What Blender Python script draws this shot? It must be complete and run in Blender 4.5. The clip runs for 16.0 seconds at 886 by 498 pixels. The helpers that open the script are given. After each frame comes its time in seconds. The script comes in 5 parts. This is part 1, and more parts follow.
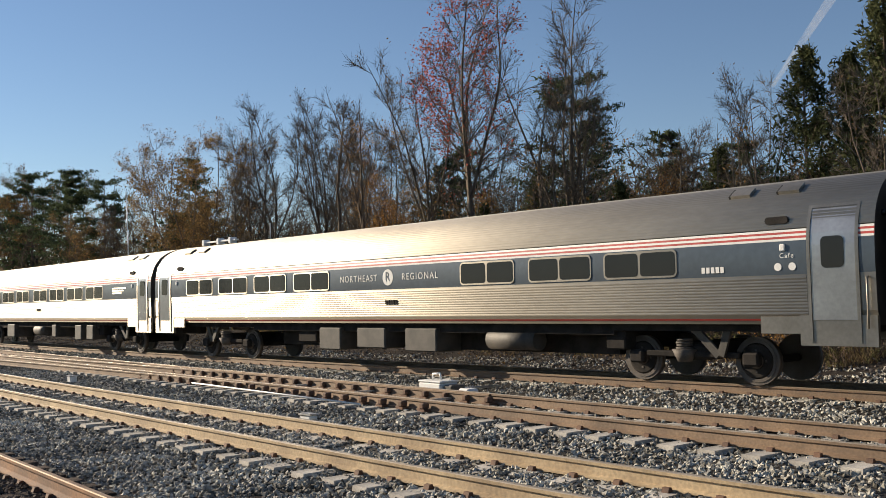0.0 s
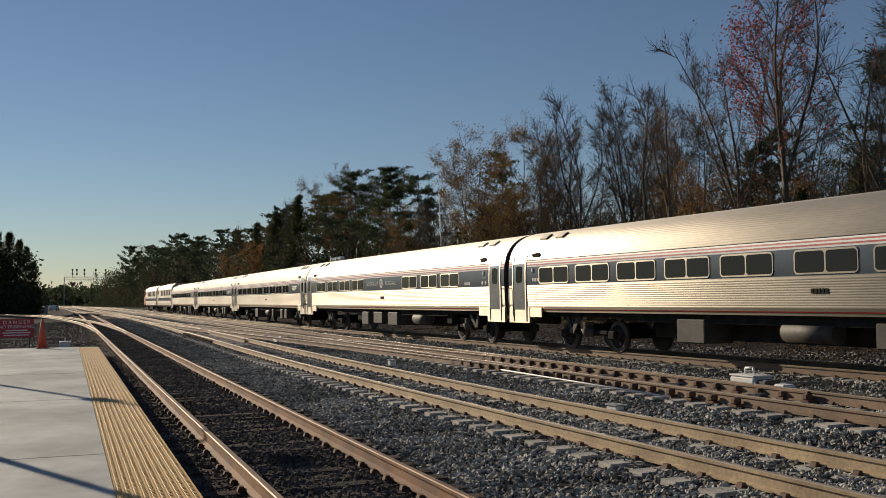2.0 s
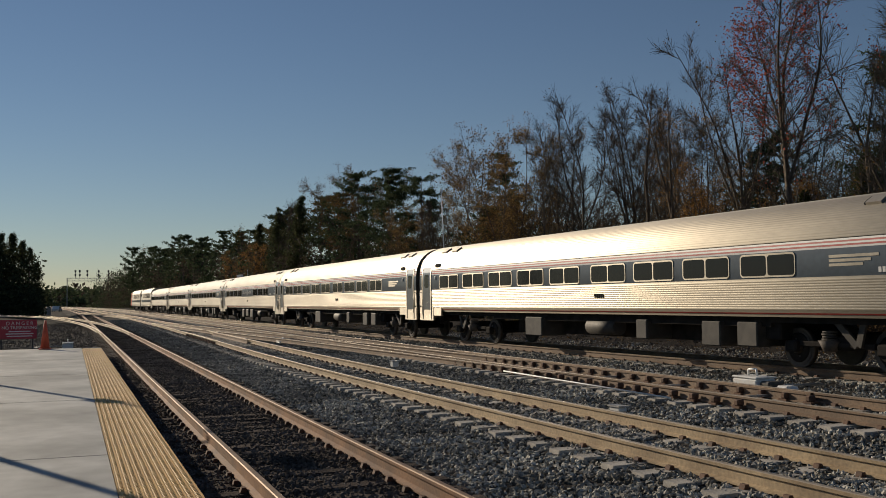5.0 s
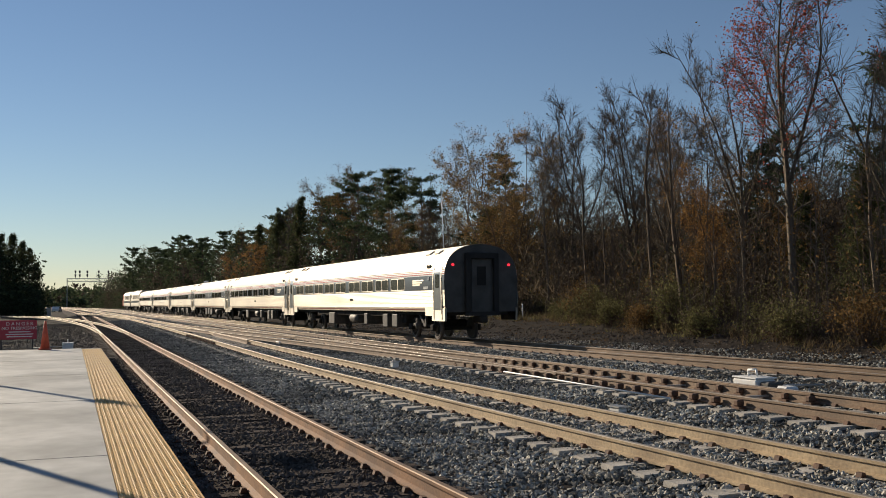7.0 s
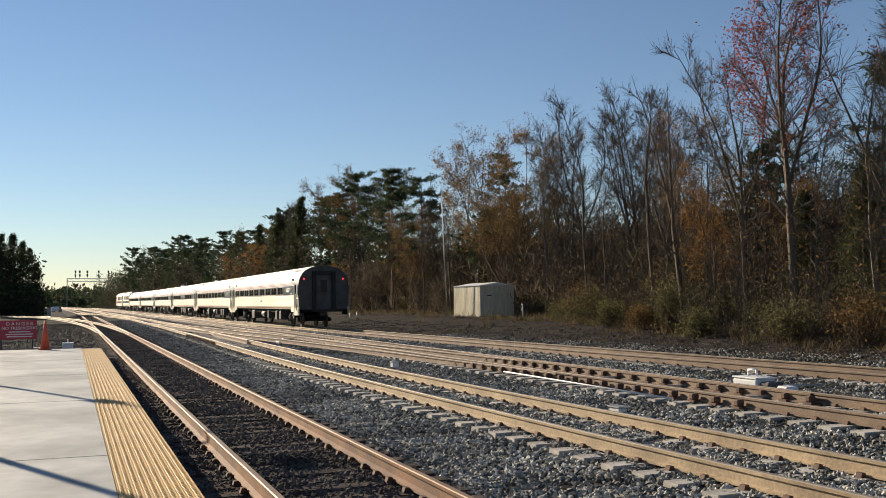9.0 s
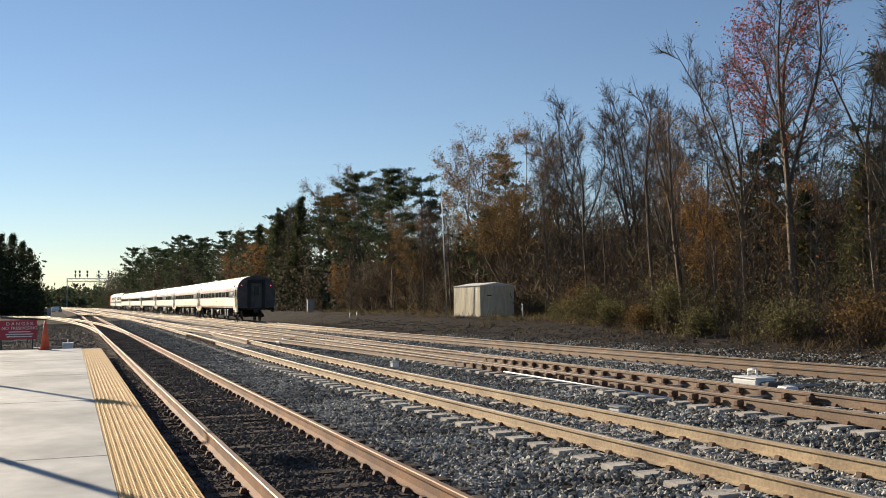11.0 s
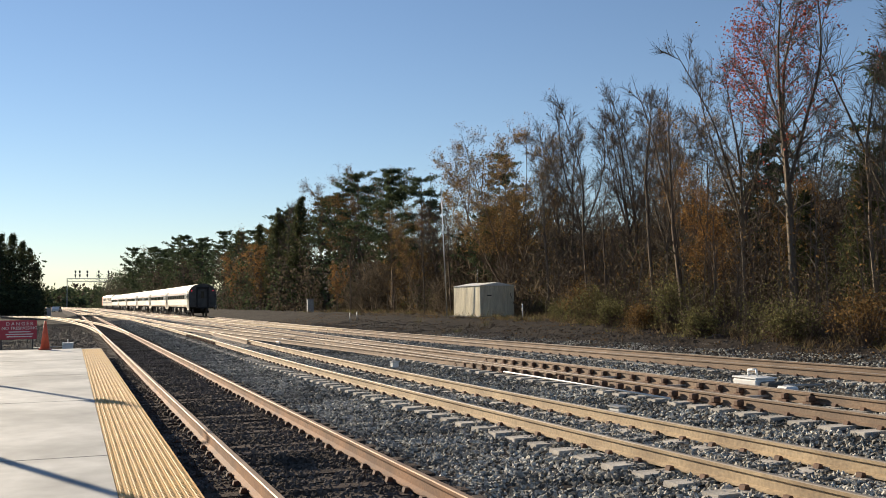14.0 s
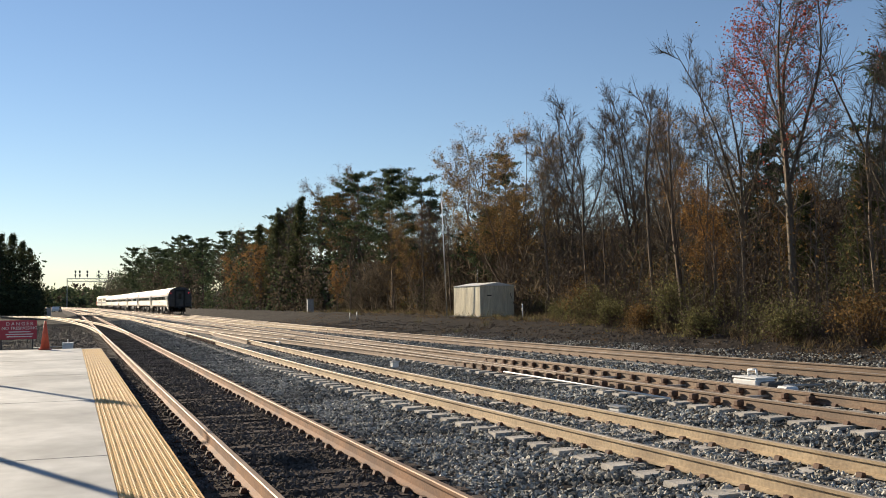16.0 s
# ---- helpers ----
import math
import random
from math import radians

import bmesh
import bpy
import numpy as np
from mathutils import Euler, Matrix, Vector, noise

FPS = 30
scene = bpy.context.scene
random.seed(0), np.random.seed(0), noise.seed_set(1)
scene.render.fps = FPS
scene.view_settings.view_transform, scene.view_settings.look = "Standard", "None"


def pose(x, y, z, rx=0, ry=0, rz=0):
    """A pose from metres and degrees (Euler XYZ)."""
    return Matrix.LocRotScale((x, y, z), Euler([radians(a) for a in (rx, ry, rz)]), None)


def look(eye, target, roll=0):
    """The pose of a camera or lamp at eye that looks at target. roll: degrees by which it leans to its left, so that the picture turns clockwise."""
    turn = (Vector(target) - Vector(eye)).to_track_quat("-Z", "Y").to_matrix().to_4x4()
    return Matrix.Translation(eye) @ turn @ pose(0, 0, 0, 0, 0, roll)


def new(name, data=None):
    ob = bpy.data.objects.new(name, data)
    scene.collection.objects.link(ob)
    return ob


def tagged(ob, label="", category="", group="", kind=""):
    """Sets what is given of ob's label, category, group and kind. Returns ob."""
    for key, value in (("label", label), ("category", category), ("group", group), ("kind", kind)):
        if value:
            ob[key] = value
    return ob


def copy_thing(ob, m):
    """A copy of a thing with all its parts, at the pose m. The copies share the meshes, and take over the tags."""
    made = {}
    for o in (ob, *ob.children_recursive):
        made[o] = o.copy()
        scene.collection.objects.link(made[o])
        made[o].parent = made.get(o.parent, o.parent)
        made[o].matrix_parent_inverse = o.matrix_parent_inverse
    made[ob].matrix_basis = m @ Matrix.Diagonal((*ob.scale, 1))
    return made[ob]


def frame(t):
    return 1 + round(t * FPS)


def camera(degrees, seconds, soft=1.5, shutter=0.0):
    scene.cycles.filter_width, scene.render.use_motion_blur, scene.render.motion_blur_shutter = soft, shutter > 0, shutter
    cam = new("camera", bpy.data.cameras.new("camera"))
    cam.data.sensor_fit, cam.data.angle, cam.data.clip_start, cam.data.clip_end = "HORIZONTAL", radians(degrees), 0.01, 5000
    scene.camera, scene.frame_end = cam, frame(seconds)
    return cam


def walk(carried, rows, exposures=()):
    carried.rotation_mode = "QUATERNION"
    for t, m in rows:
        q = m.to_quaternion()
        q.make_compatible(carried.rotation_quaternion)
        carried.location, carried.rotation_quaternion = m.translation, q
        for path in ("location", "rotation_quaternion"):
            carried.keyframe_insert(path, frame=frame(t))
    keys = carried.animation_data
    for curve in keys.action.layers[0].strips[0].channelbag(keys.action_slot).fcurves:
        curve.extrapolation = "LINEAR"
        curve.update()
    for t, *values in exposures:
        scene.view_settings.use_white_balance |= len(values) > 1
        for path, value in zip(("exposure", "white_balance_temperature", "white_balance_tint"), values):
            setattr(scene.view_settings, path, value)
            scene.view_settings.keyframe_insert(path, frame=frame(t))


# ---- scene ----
cam = camera(48.27, 16.0, soft=0.9)
EYE = 1.69


def eye(yaw, pitch, roll):
    return pose(0, 0, EYE, 90 + pitch, 0, yaw) @ pose(0, 0, 0, 0, 0, roll)


walk(cam, [
    (0.0, eye(-38.37, 3.18, -1.06)), (0.5, eye(-31.75, 3.06, -0.97)), (1.0, eye(-25.73, 2.92, -0.80)),
    (1.5, eye(-22.57, 2.85, -0.72)), (2.0, eye(-20.80, 2.86, -0.64)), (2.5, eye(-20.65, 2.86, -0.61)),
    (4.0, eye(-20.65, 2.90, -0.61)), (6.5, eye(-20.65, 2.96, -0.61)), (16.0, eye(-20.65, 2.96, -0.61))],
    exposures=[(t, e, 6300, 15) for t, e in ((0, 0.7), (1.0, 0.6), (2.2, -0.25), (4.2, -0.45), (6.3, -0.15), (7.0, 0.2), (9.0, 0.55), (11.5, 0.7), (16, 0.75))])

# ---- light ----
SUN_LEFT, SUN_UP = 23.0, 20.0  # degrees left of the line, degrees above the horizon
world = bpy.data.worlds.new("sky")
scene.world = world
world.use_nodes = True
wn = world.node_tree.nodes
sky = wn.new("ShaderNodeTexSky")
sky.sky_type, sky.sun_disc = "NISHITA", False
sky.sun_elevation, sky.sun_rotation = radians(SUN_UP), radians(-SUN_LEFT)
sky.air_density, sky.dust_density, sky.ozone_density = 1.0, 0.0, 2.4
wn["Background"].inputs[1].default_value = 0.062
world.node_tree.links.new(sky.outputs[0], wn["Background"].inputs[0])
sun = new("sun", bpy.data.lights.new("sun", "SUN"))
sun.data.energy, sun.data.angle, sun.data.color = 5.0, radians(0.53), (1.0, 0.86, 0.62)
to_sun = Vector((-math.sin(radians(SUN_LEFT)) * math.cos(radians(SUN_UP)),
                 math.cos(radians(SUN_LEFT)) * math.cos(radians(SUN_UP)), math.sin(radians(SUN_UP))))
sun.matrix_world = look(to_sun * 100, (0, 0, 0))


# ---- materials ----
def material(name, color, rough=0.7, metal=0.0, vary=0.25, scale=6.0, fine=60.0, bump=0.15, dist=0.01,
             second=None, mix_at=0.5, spread=0.15, per_object=0.0, stretch=(1, 1, 1), island=0.0, spec=0.5, coat=0.0):
    m = bpy.data.materials.new(name)
    m.use_nodes = True
    nt = m.node_tree
    b = nt.nodes["Principled BSDF"]
    L = nt.links.new
    tc = nt.nodes.new("ShaderNodeTexCoord")
    mp = nt.nodes.new("ShaderNodeMapping")
    mp.inputs["Scale"].default_value = stretch
    L(tc.outputs["Object"], mp.inputs[0])
    n1 = nt.nodes.new("ShaderNodeTexNoise")
    n1.inputs["Scale"].default_value, n1.inputs["Detail"].default_value = scale, 6
    n2 = nt.nodes.new("ShaderNodeTexNoise")
    n2.inputs["Scale"].default_value, n2.inputs["Detail"].default_value = fine, 4
    L(mp.outputs[0], n1.inputs[0])
    L(mp.outputs[0], n2.inputs[0])
    ramp = nt.nodes.new("ShaderNodeValToRGB")
    ramp.color_ramp.elements[0].position = max(0.0, mix_at - spread)
    ramp.color_ramp.elements[1].position = min(1.0, mix_at + spread)
    c = Vector(color)
    s = Vector(second) if second else c * (1 - vary)
    ramp.color_ramp.elements[0].color = (*s, 1)
    ramp.color_ramp.elements[1].color = (*c, 1)
    L(n1.outputs[0], ramp.inputs[0])
    out = ramp.outputs[0]
    mul = nt.nodes.new("ShaderNodeMix")
    mul.data_type, mul.blend_type = "RGBA", "MULTIPLY"
    mul.inputs[0].default_value = 1.0
    rng = nt.nodes.new("ShaderNodeMapRange")
    rng.inputs[1].default_value, rng.inputs[2].default_value = 0.3, 0.7
    rng.inputs[3].default_value, rng.inputs[4].default_value = 1 - vary, 1 + vary * 0.5
    L(n2.outputs[0], rng.inputs[0])
    L(out, mul.inputs[6])
    L(rng.outputs[0], mul.inputs[7])
    out = mul.outputs[2]
    if per_object or island:
        src = nt.nodes.new("ShaderNodeObjectInfo" if per_object else "ShaderNodeNewGeometry")
        k = per_object or island
        r2 = nt.nodes.new("ShaderNodeMapRange")
        r2.inputs[3].default_value, r2.inputs[4].default_value = 1 - k, 1 + k
        L(src.outputs["Random" if per_object else "Random Per Island"], r2.inputs[0])
        m2 = nt.nodes.new("ShaderNodeMix")
        m2.data_type, m2.blend_type = "RGBA", "MULTIPLY"
        m2.inputs[0].default_value = 1.0
        L(out, m2.inputs[6])
        L(r2.outputs[0], m2.inputs[7])
        out = m2.outputs[2]
    L(out, b.inputs["Base Color"])
    b.inputs["Roughness"].default_value = rough
    b.inputs["Metallic"].default_value = metal
    b.inputs["Coat Weight"].default_value, b.inputs["Coat Roughness"].default_value = coat, 0.14
    b.inputs["Specular IOR Level"].default_value = min(spec, 0.06) if rough >= 0.85 else spec
    if bump:
        bp = nt.nodes.new("ShaderNodeBump")
        bp.inputs["Strength"].default_value, bp.inputs["Distance"].default_value = bump, dist
        L(n2.outputs[0], bp.inputs["Height"])
        L(bp.outputs[0], b.inputs["Normal"])
    return m


def brushed(m, amount):
    """Grain that runs along a coach: its gloss spreads round the body."""
    b = m.node_tree.nodes["Principled BSDF"]
    t = m.node_tree.nodes.new("ShaderNodeTangent")
    t.direction_type, t.axis = "RADIAL", "Y"
    m.node_tree.links.new(t.outputs[0], b.inputs["Tangent"])
    b.inputs["Anisotropic"].default_value = amount
    return m


def glow(name, color, strength):
    m = bpy.data.materials.new(name)
    m.use_nodes = True
    b = m.node_tree.nodes["Principled BSDF"]
    b.inputs["Base Color"].default_value = (*[v * 0.5 for v in color], 1)
    b.inputs["Emission Color"].default_value = (*color, 1)
    b.inputs["Emission Strength"].default_value = strength
    return m


def leafy(name, color, second, trans=0.35):
    m = material(name, color, 0.9, second=second, scale=0.8, fine=9, bump=0, island=0.4, spread=0.2, spec=0.08)
    nt = m.node_tree
    b = nt.nodes["Principled BSDF"]
    t = nt.nodes.new("ShaderNodeBsdfTranslucent")
    mx = nt.nodes.new("ShaderNodeMixShader")
    mx.inputs[0].default_value = trans
    nt.links.new(b.inputs["Base Color"].links[0].from_socket, t.inputs[0])
    nt.links.new(b.outputs[0], mx.inputs[1])
    nt.links.new(t.outputs[0], mx.inputs[2])
    nt.links.new(mx.outputs[0], nt.nodes["Material Output"].inputs[0])
    return m


M_GROUND = material("dry_earth_and_cinders", (0.043, 0.035, 0.028), 0.95, second=(0.021, 0.0175, 0.015), scale=0.45, fine=7, bump=0.8, dist=0.08)
# both beds darker than their stones: gap shade put into the colour
M_BALLAST = material("shaded_grey_ballast", (0.078, 0.071, 0.063), 0.95, second=(0.042, 0.038, 0.034), scale=0.5, fine=16, bump=1.0, dist=0.05, vary=0.45)
M_BALLAST_OLD = material("shaded_dirty_brown_ballast", (0.085, 0.07, 0.06), 0.95, second=(0.04, 0.034, 0.03), scale=0.6, fine=16, bump=1.0, dist=0.04, vary=0.45)
M_STONE = material("crushed_grey_stone", (0.49, 0.465, 0.40), 0.88, second=(0.20, 0.188, 0.16), scale=0.7, fine=40, bump=0.2, island=0.75)
M_STONE_DULL = material("dull_grey_stone", (0.33, 0.315, 0.275), 0.9, second=(0.15, 0.142, 0.124), scale=0.7, fine=40, bump=0.2, island=0.6)
M_STONE_OLD = material("crushed_brown_stone", (0.17, 0.145, 0.125), 0.95, second=(0.07, 0.058, 0.048), scale=0.8, fine=40, bump=0.2, island=0.4)
M_RAILSIDE = material("tan_rusty_rail_side", (0.46, 0.345, 0.205), 0.65, second=(0.30, 0.215, 0.125), scale=1.2, fine=24, bump=0.2, vary=0.28)
M_RAILRUST = material("orange_rusty_rail_side", (0.30, 0.15, 0.065), 0.75, second=(0.15, 0.078, 0.04), scale=1.5, fine=30, bump=0.2)
M_RAILBROWN = material("brown_weathered_rail_side", (0.25, 0.165, 0.10), 0.7, second=(0.15, 0.098, 0.062), scale=1.5, fine=30, bump=0.2)
M_RAILTOP = material("polished_rail_head", (0.60, 0.50, 0.37), 0.42, 0.7, second=(0.50, 0.40, 0.28), scale=2, fine=40, bump=0.02, vary=0.15)
M_RAILTOP_DULL = material("worn_rail_head", (0.36, 0.245, 0.15), 0.6, 0.4, second=(0.25, 0.16, 0.095), scale=2, fine=40, bump=0.02, vary=0.2)
M_TIE = material("pale_concrete_tie", (0.52, 0.485, 0.43), 0.85, second=(0.36, 0.335, 0.30), scale=4, fine=50, per_object=0.12)
M_TIEWOOD = material("weathered_timber_tie", (0.115, 0.09, 0.075), 0.9, second=(0.06, 0.048, 0.042), scale=5, fine=40, per_object=0.3, bump=0.5, stretch=(1, 6, 6))
M_CLIP = material("rusty_rail_clip", (0.16, 0.08, 0.045), 0.8, second=(0.08, 0.045, 0.03), scale=8)
M_CONCRETE = material("platform_concrete", (0.50, 0.495, 0.465), 0.75, second=(0.29, 0.29, 0.275), scale=0.55, fine=3.5, bump=0.08, vary=0.2, spread=0.1, stretch=(0.9, 0.7, 1))
M_CONCRETE_EDGE = material("platform_concrete_side", (0.36, 0.35, 0.33), 0.9, second=(0.22, 0.21, 0.2), scale=2)
M_TACTILE = material("yellow_tactile_paving", (0.62, 0.385, 0.12), 0.7, second=(0.54, 0.32, 0.10), scale=2.5, fine=40, vary=0.12)
M_STEEL = brushed(material("fluted_stainless_steel", (0.36, 0.325, 0.265), 0.47, 1.0, second=(0.285, 0.257, 0.21), scale=0.8, fine=14, bump=0.03, vary=0.08, stretch=(1, 0.25, 1), coat=0.2), 0.8)
M_STEELPLAIN = brushed(material("plain_stainless_steel", (0.37, 0.335, 0.28), 0.46, 1.0, second=(0.29, 0.265, 0.22), scale=1.5, fine=14, bump=0.03, vary=0.1, coat=0.2), 0.7)
M_DOOR = material("brushed_steel_door_panel", (0.36, 0.37, 0.38), 0.3, 0.75, second=(0.29, 0.295, 0.30), scale=1.5, fine=14, bump=0.03, vary=0.1)
M_ROOF = brushed(material("dull_steel_roof", (0.36, 0.33, 0.275), 0.55, 0.95, second=(0.29, 0.265, 0.225), scale=1, fine=12, bump=0.03, vary=0.1), 0.7)
M_BLUE = material("blue_grey_window_band", (0.062, 0.083, 0.108), 0.34, 0.2, scale=1, fine=8, bump=0.0, vary=0.12, coat=0.3)
M_RED = material("red_stripe", (0.50, 0.06, 0.05), 0.4, scale=2, bump=0)
M_WHITE = material("white_paint", (0.78, 0.77, 0.74), 0.45, scale=2, bump=0, vary=0.08)
M_GLASS = material("dark_tinted_glass", (0.016, 0.017, 0.019), 0.12, scale=1, bump=0, vary=0.1, spec=0.35)
M_BLACK = material("black_rubber", (0.02, 0.019, 0.018), 0.8, bump=0.1)
M_UNDER = material("grimy_underframe", (0.05, 0.044, 0.04), 0.85, second=(0.028, 0.026, 0.024), scale=3)
M_BOGIE = material("dusty_bogie_steel", (0.12, 0.10, 0.085), 0.75, second=(0.06, 0.053, 0.047), scale=4)
M_BOX = material("grey_equipment_box", (0.10, 0.09, 0.078), 0.65, 0.2, second=(0.06, 0.055, 0.05), scale=3)
M_TREAD = material("wheel_tread_steel", (0.13, 0.11, 0.095), 0.55, 0.4, scale=4)
# darkened grey: the shade on the unlit coach ends is put into the colour
M_ENDWALL = material("shaded_coach_end", (0.08, 0.076, 0.072), 0.55, 0.3, second=(0.045, 0.043, 0.041), scale=2)
M_TAIL = glow("red_tail_light", (1.0, 0.03, 0.05), 1.3)
M_CREAM = material("cream_hut_paint", (0.76, 0.69, 0.52), 0.30, second=(0.58, 0.51, 0.37), scale=1.6, fine=20, stretch=(3, 3, 0.5))
M_GALV = material("galvanised_steel", (0.45, 0.45, 0.44), 0.5, 0.6, scale=5)
M_SIGNRED = material("red_sign_enamel", (0.42, 0.03, 0.055), 0.5, scale=3, bump=0, vary=0.1)
M_CONE = material("orange_cone_plastic", (0.75, 0.13, 0.06), 0.6, scale=5, bump=0)
M_DARK = material("dark_painted_steel", (0.04, 0.04, 0.042), 0.6)
M_BARK = material("grey_brown_bark", (0.17, 0.132, 0.10), 0.9, second=(0.09, 0.07, 0.055), scale=2, fine=20, bump=0.4, stretch=(3, 3, 0.6))
M_BARKPALE = material("pale_grey_bark", (0.19, 0.155, 0.12), 0.9, second=(0.10, 0.083, 0.065), scale=2, fine=20, bump=0.4, stretch=(3, 3, 0.6))
M_TWIG = material("brown_twigs", (0.13, 0.095, 0.07), 0.9, second=(0.075, 0.057, 0.045), scale=1, bump=0)
M_PINE = leafy("pine_needles", (0.10, 0.125, 0.062), (0.06, 0.078, 0.042), 0.3)
M_CEDAR = leafy("cedar_needles", (0.11, 0.115, 0.05), (0.065, 0.075, 0.036), 0.3)
M_REDLEAF = leafy("red_maple_leaves", (0.40, 0.105, 0.065), (0.24, 0.07, 0.055), 0.45)
M_ORANGELEAF = leafy("orange_leaves", (0.36, 0.20, 0.065), (0.22, 0.12, 0.045), 0.5)
M_BROWNLEAF = leafy("brown_autumn_leaves", (0.22, 0.135, 0.05), (0.11, 0.07, 0.034), 0.4)
M_GOLDLEAF = leafy("golden_brown_leaves", (0.30, 0.19, 0.075), (0.18, 0.115, 0.05), 0.45)
M_SHRUB = leafy("olive_shrub_leaves", (0.17, 0.16, 0.065), (0.10, 0.092, 0.045), 0.4)
M_BRUSH = leafy("grey_brown_brush", (0.185, 0.145, 0.10), (0.11, 0.088, 0.064), 0.3)
# tone lifted, as for pine and cedar, to stand in for distant haze
M_FARBRUSH = leafy("grey_brown_hazy_wood", (0.125, 0.10, 0.07), (0.075, 0.062, 0.047), 0.3)
M_DRYGRASS = leafy("dead_grass_blades", (0.26, 0.19, 0.10), (0.14, 0.10, 0.055), 0.3)
M_DARKGREEN = leafy("dark_evergreen_brush", (0.075, 0.088, 0.043), (0.042, 0.053, 0.03), 0.25)
M_CONTRAIL = bpy.data.materials.new("thin_cloud")
M_CONTRAIL.use_nodes = True


# ---- mesh tools ----
def part(name, bm, mat, parent=None, label="", smooth=False):
    me = bpy.data.meshes.new(name)
    bm.to_mesh(me)
    bm.free()
    for m in (mat if isinstance(mat, (list, tuple)) else [mat]):
        me.materials.append(m)
    if smooth:
        for p in me.polygons:
            p.use_smooth = True
    ob = new(name, me)
    ob.parent = parent
    if label:
        tagged(ob, label)
    return ob


def thing(name, label, category, m=None, group="", kind=""):
    ob = tagged(new(name), label, category, group, kind)
    if m is not None:
        ob.matrix_basis = m
    return ob


def box(bm, x0, x1, y0, y1, z0, z1, mat=0, bevel=0.0):
    vs = [bm.verts.new((x, y, z)) for x in (x0, x1) for y in (y0, y1) for z in (z0, z1)]
    fs = [bm.faces.new([vs[i] for i in q]) for q in ((0, 1, 3, 2), (4, 6, 7, 5), (0, 4, 5, 1), (2, 3, 7, 6), (0, 2, 6, 4), (1, 5, 7, 3))]
    for f in fs:
        f.material_index = mat
    if bevel:
        bmesh.ops.bevel(bm, geom=list({e for f in fs for e in f.edges}), offset=bevel, segments=1, affect="EDGES", material=-1)


def tube(bm, p0, p1, r0, r1=None, sides=12, mat=0, caps=True):
    p0, p1 = Vector(p0), Vector(p1)
    r1 = r0 if r1 is None else r1
    q = (p1 - p0).to_track_quat("Z", "Y")
    rings = []
    for p, r in ((p0, r0), (p1, r1)):
        rings.append([bm.verts.new(p + q @ Vector((r * math.cos(a), r * math.sin(a), 0)))
                      for a in (2 * math.pi * i / sides for i in range(sides))])
    for i in range(sides):
        f = bm.faces.new((rings[0][i], rings[0][(i + 1) % sides], rings[1][(i + 1) % sides], rings[1][i]))
        f.material_index, f.smooth = mat, True
    if caps:
        bm.faces.new(rings[0][::-1]).material_index = mat
        bm.faces.new(rings[1]).material_index = mat


def prism(bm, outline, y0, y1, mat=0):
    """An outline in x and z, drawn out from y0 to y1."""
    a = [bm.verts.new((x, y0, z)) for x, z in outline]
    b = [bm.verts.new((x, y1, z)) for x, z in outline]
    n = len(outline)
    for i in range(n):
        bm.faces.new((a[i], a[(i + 1) % n], b[(i + 1) % n], b[i])).material_index = mat
    bm.faces.new(a[::-1]).material_index = mat
    bm.faces.new(b).material_index = mat


def boxes(name, mat, parent, *dims, bevel=0.0, label=""):
    bm = bmesh.new()
    for d in dims:
        box(bm, *d, bevel=bevel)
    bmesh.ops.recalc_face_normals(bm, faces=bm.faces)
    return part(name, bm, mat, parent, label)


def array_mesh(name, verts, faces, mats, index=None, smooth=False):
    """A mesh from arrays of vertices and of triangles or quads."""
    me = bpy.data.meshes.new(name)
    k = faces.shape[1]
    me.vertices.add(len(verts))
    me.vertices.foreach_set("co", np.asarray(verts, np.float32).ravel())
    me.loops.add(faces.size)
    me.loops.foreach_set("vertex_index", faces.astype(np.int32).ravel())
    me.polygons.add(len(faces))
    me.polygons.foreach_set("loop_start", np.arange(0, faces.size, k, dtype=np.int32))
    me.polygons.foreach_set("use_smooth", np.full(len(faces), smooth))
    for m in mats:
        me.materials.append(m)
    if index is not None:
        me.polygons.foreach_set("material_index", np.asarray(index, np.int32))
    me.update(calc_edges=True)
    return me


# ---- the lines of the tracks: distance along the platform, distance from the camera's line ----
LINES = {
    "siding": (0.0, [(-60, 2.47), (0, 2.47), (60, 2.47), (140, 2.4), (200, 1.9), (341, -1.6), (700, -21)]),
    "near_main": (0.0, [(-60, 9.2), (-20, 8.2), (0, 7.35), (12, 6.9), (28, 6.65), (50, 6.85), (90, 7.1), (140, 6.9), (200, 6.1), (341, 2.6), (700, -17)]),
    "middle_main": (0.06, [(-60, 13.0), (-20, 12.0), (0, 11.35), (25, 10.95), (50, 10.9), (90, 10.8), (140, 10.5), (200, 9.7), (341, 6.0), (700, -13.5)]),
    "far_main": (0.06, [(-60, 21.3), (-20, 18.9), (10, 17.02), (28, 15.75), (55, 14.65), (95, 14.5), (141, 14.3), (200, 13.3), (341, 9.4), (700, -10)]),
}


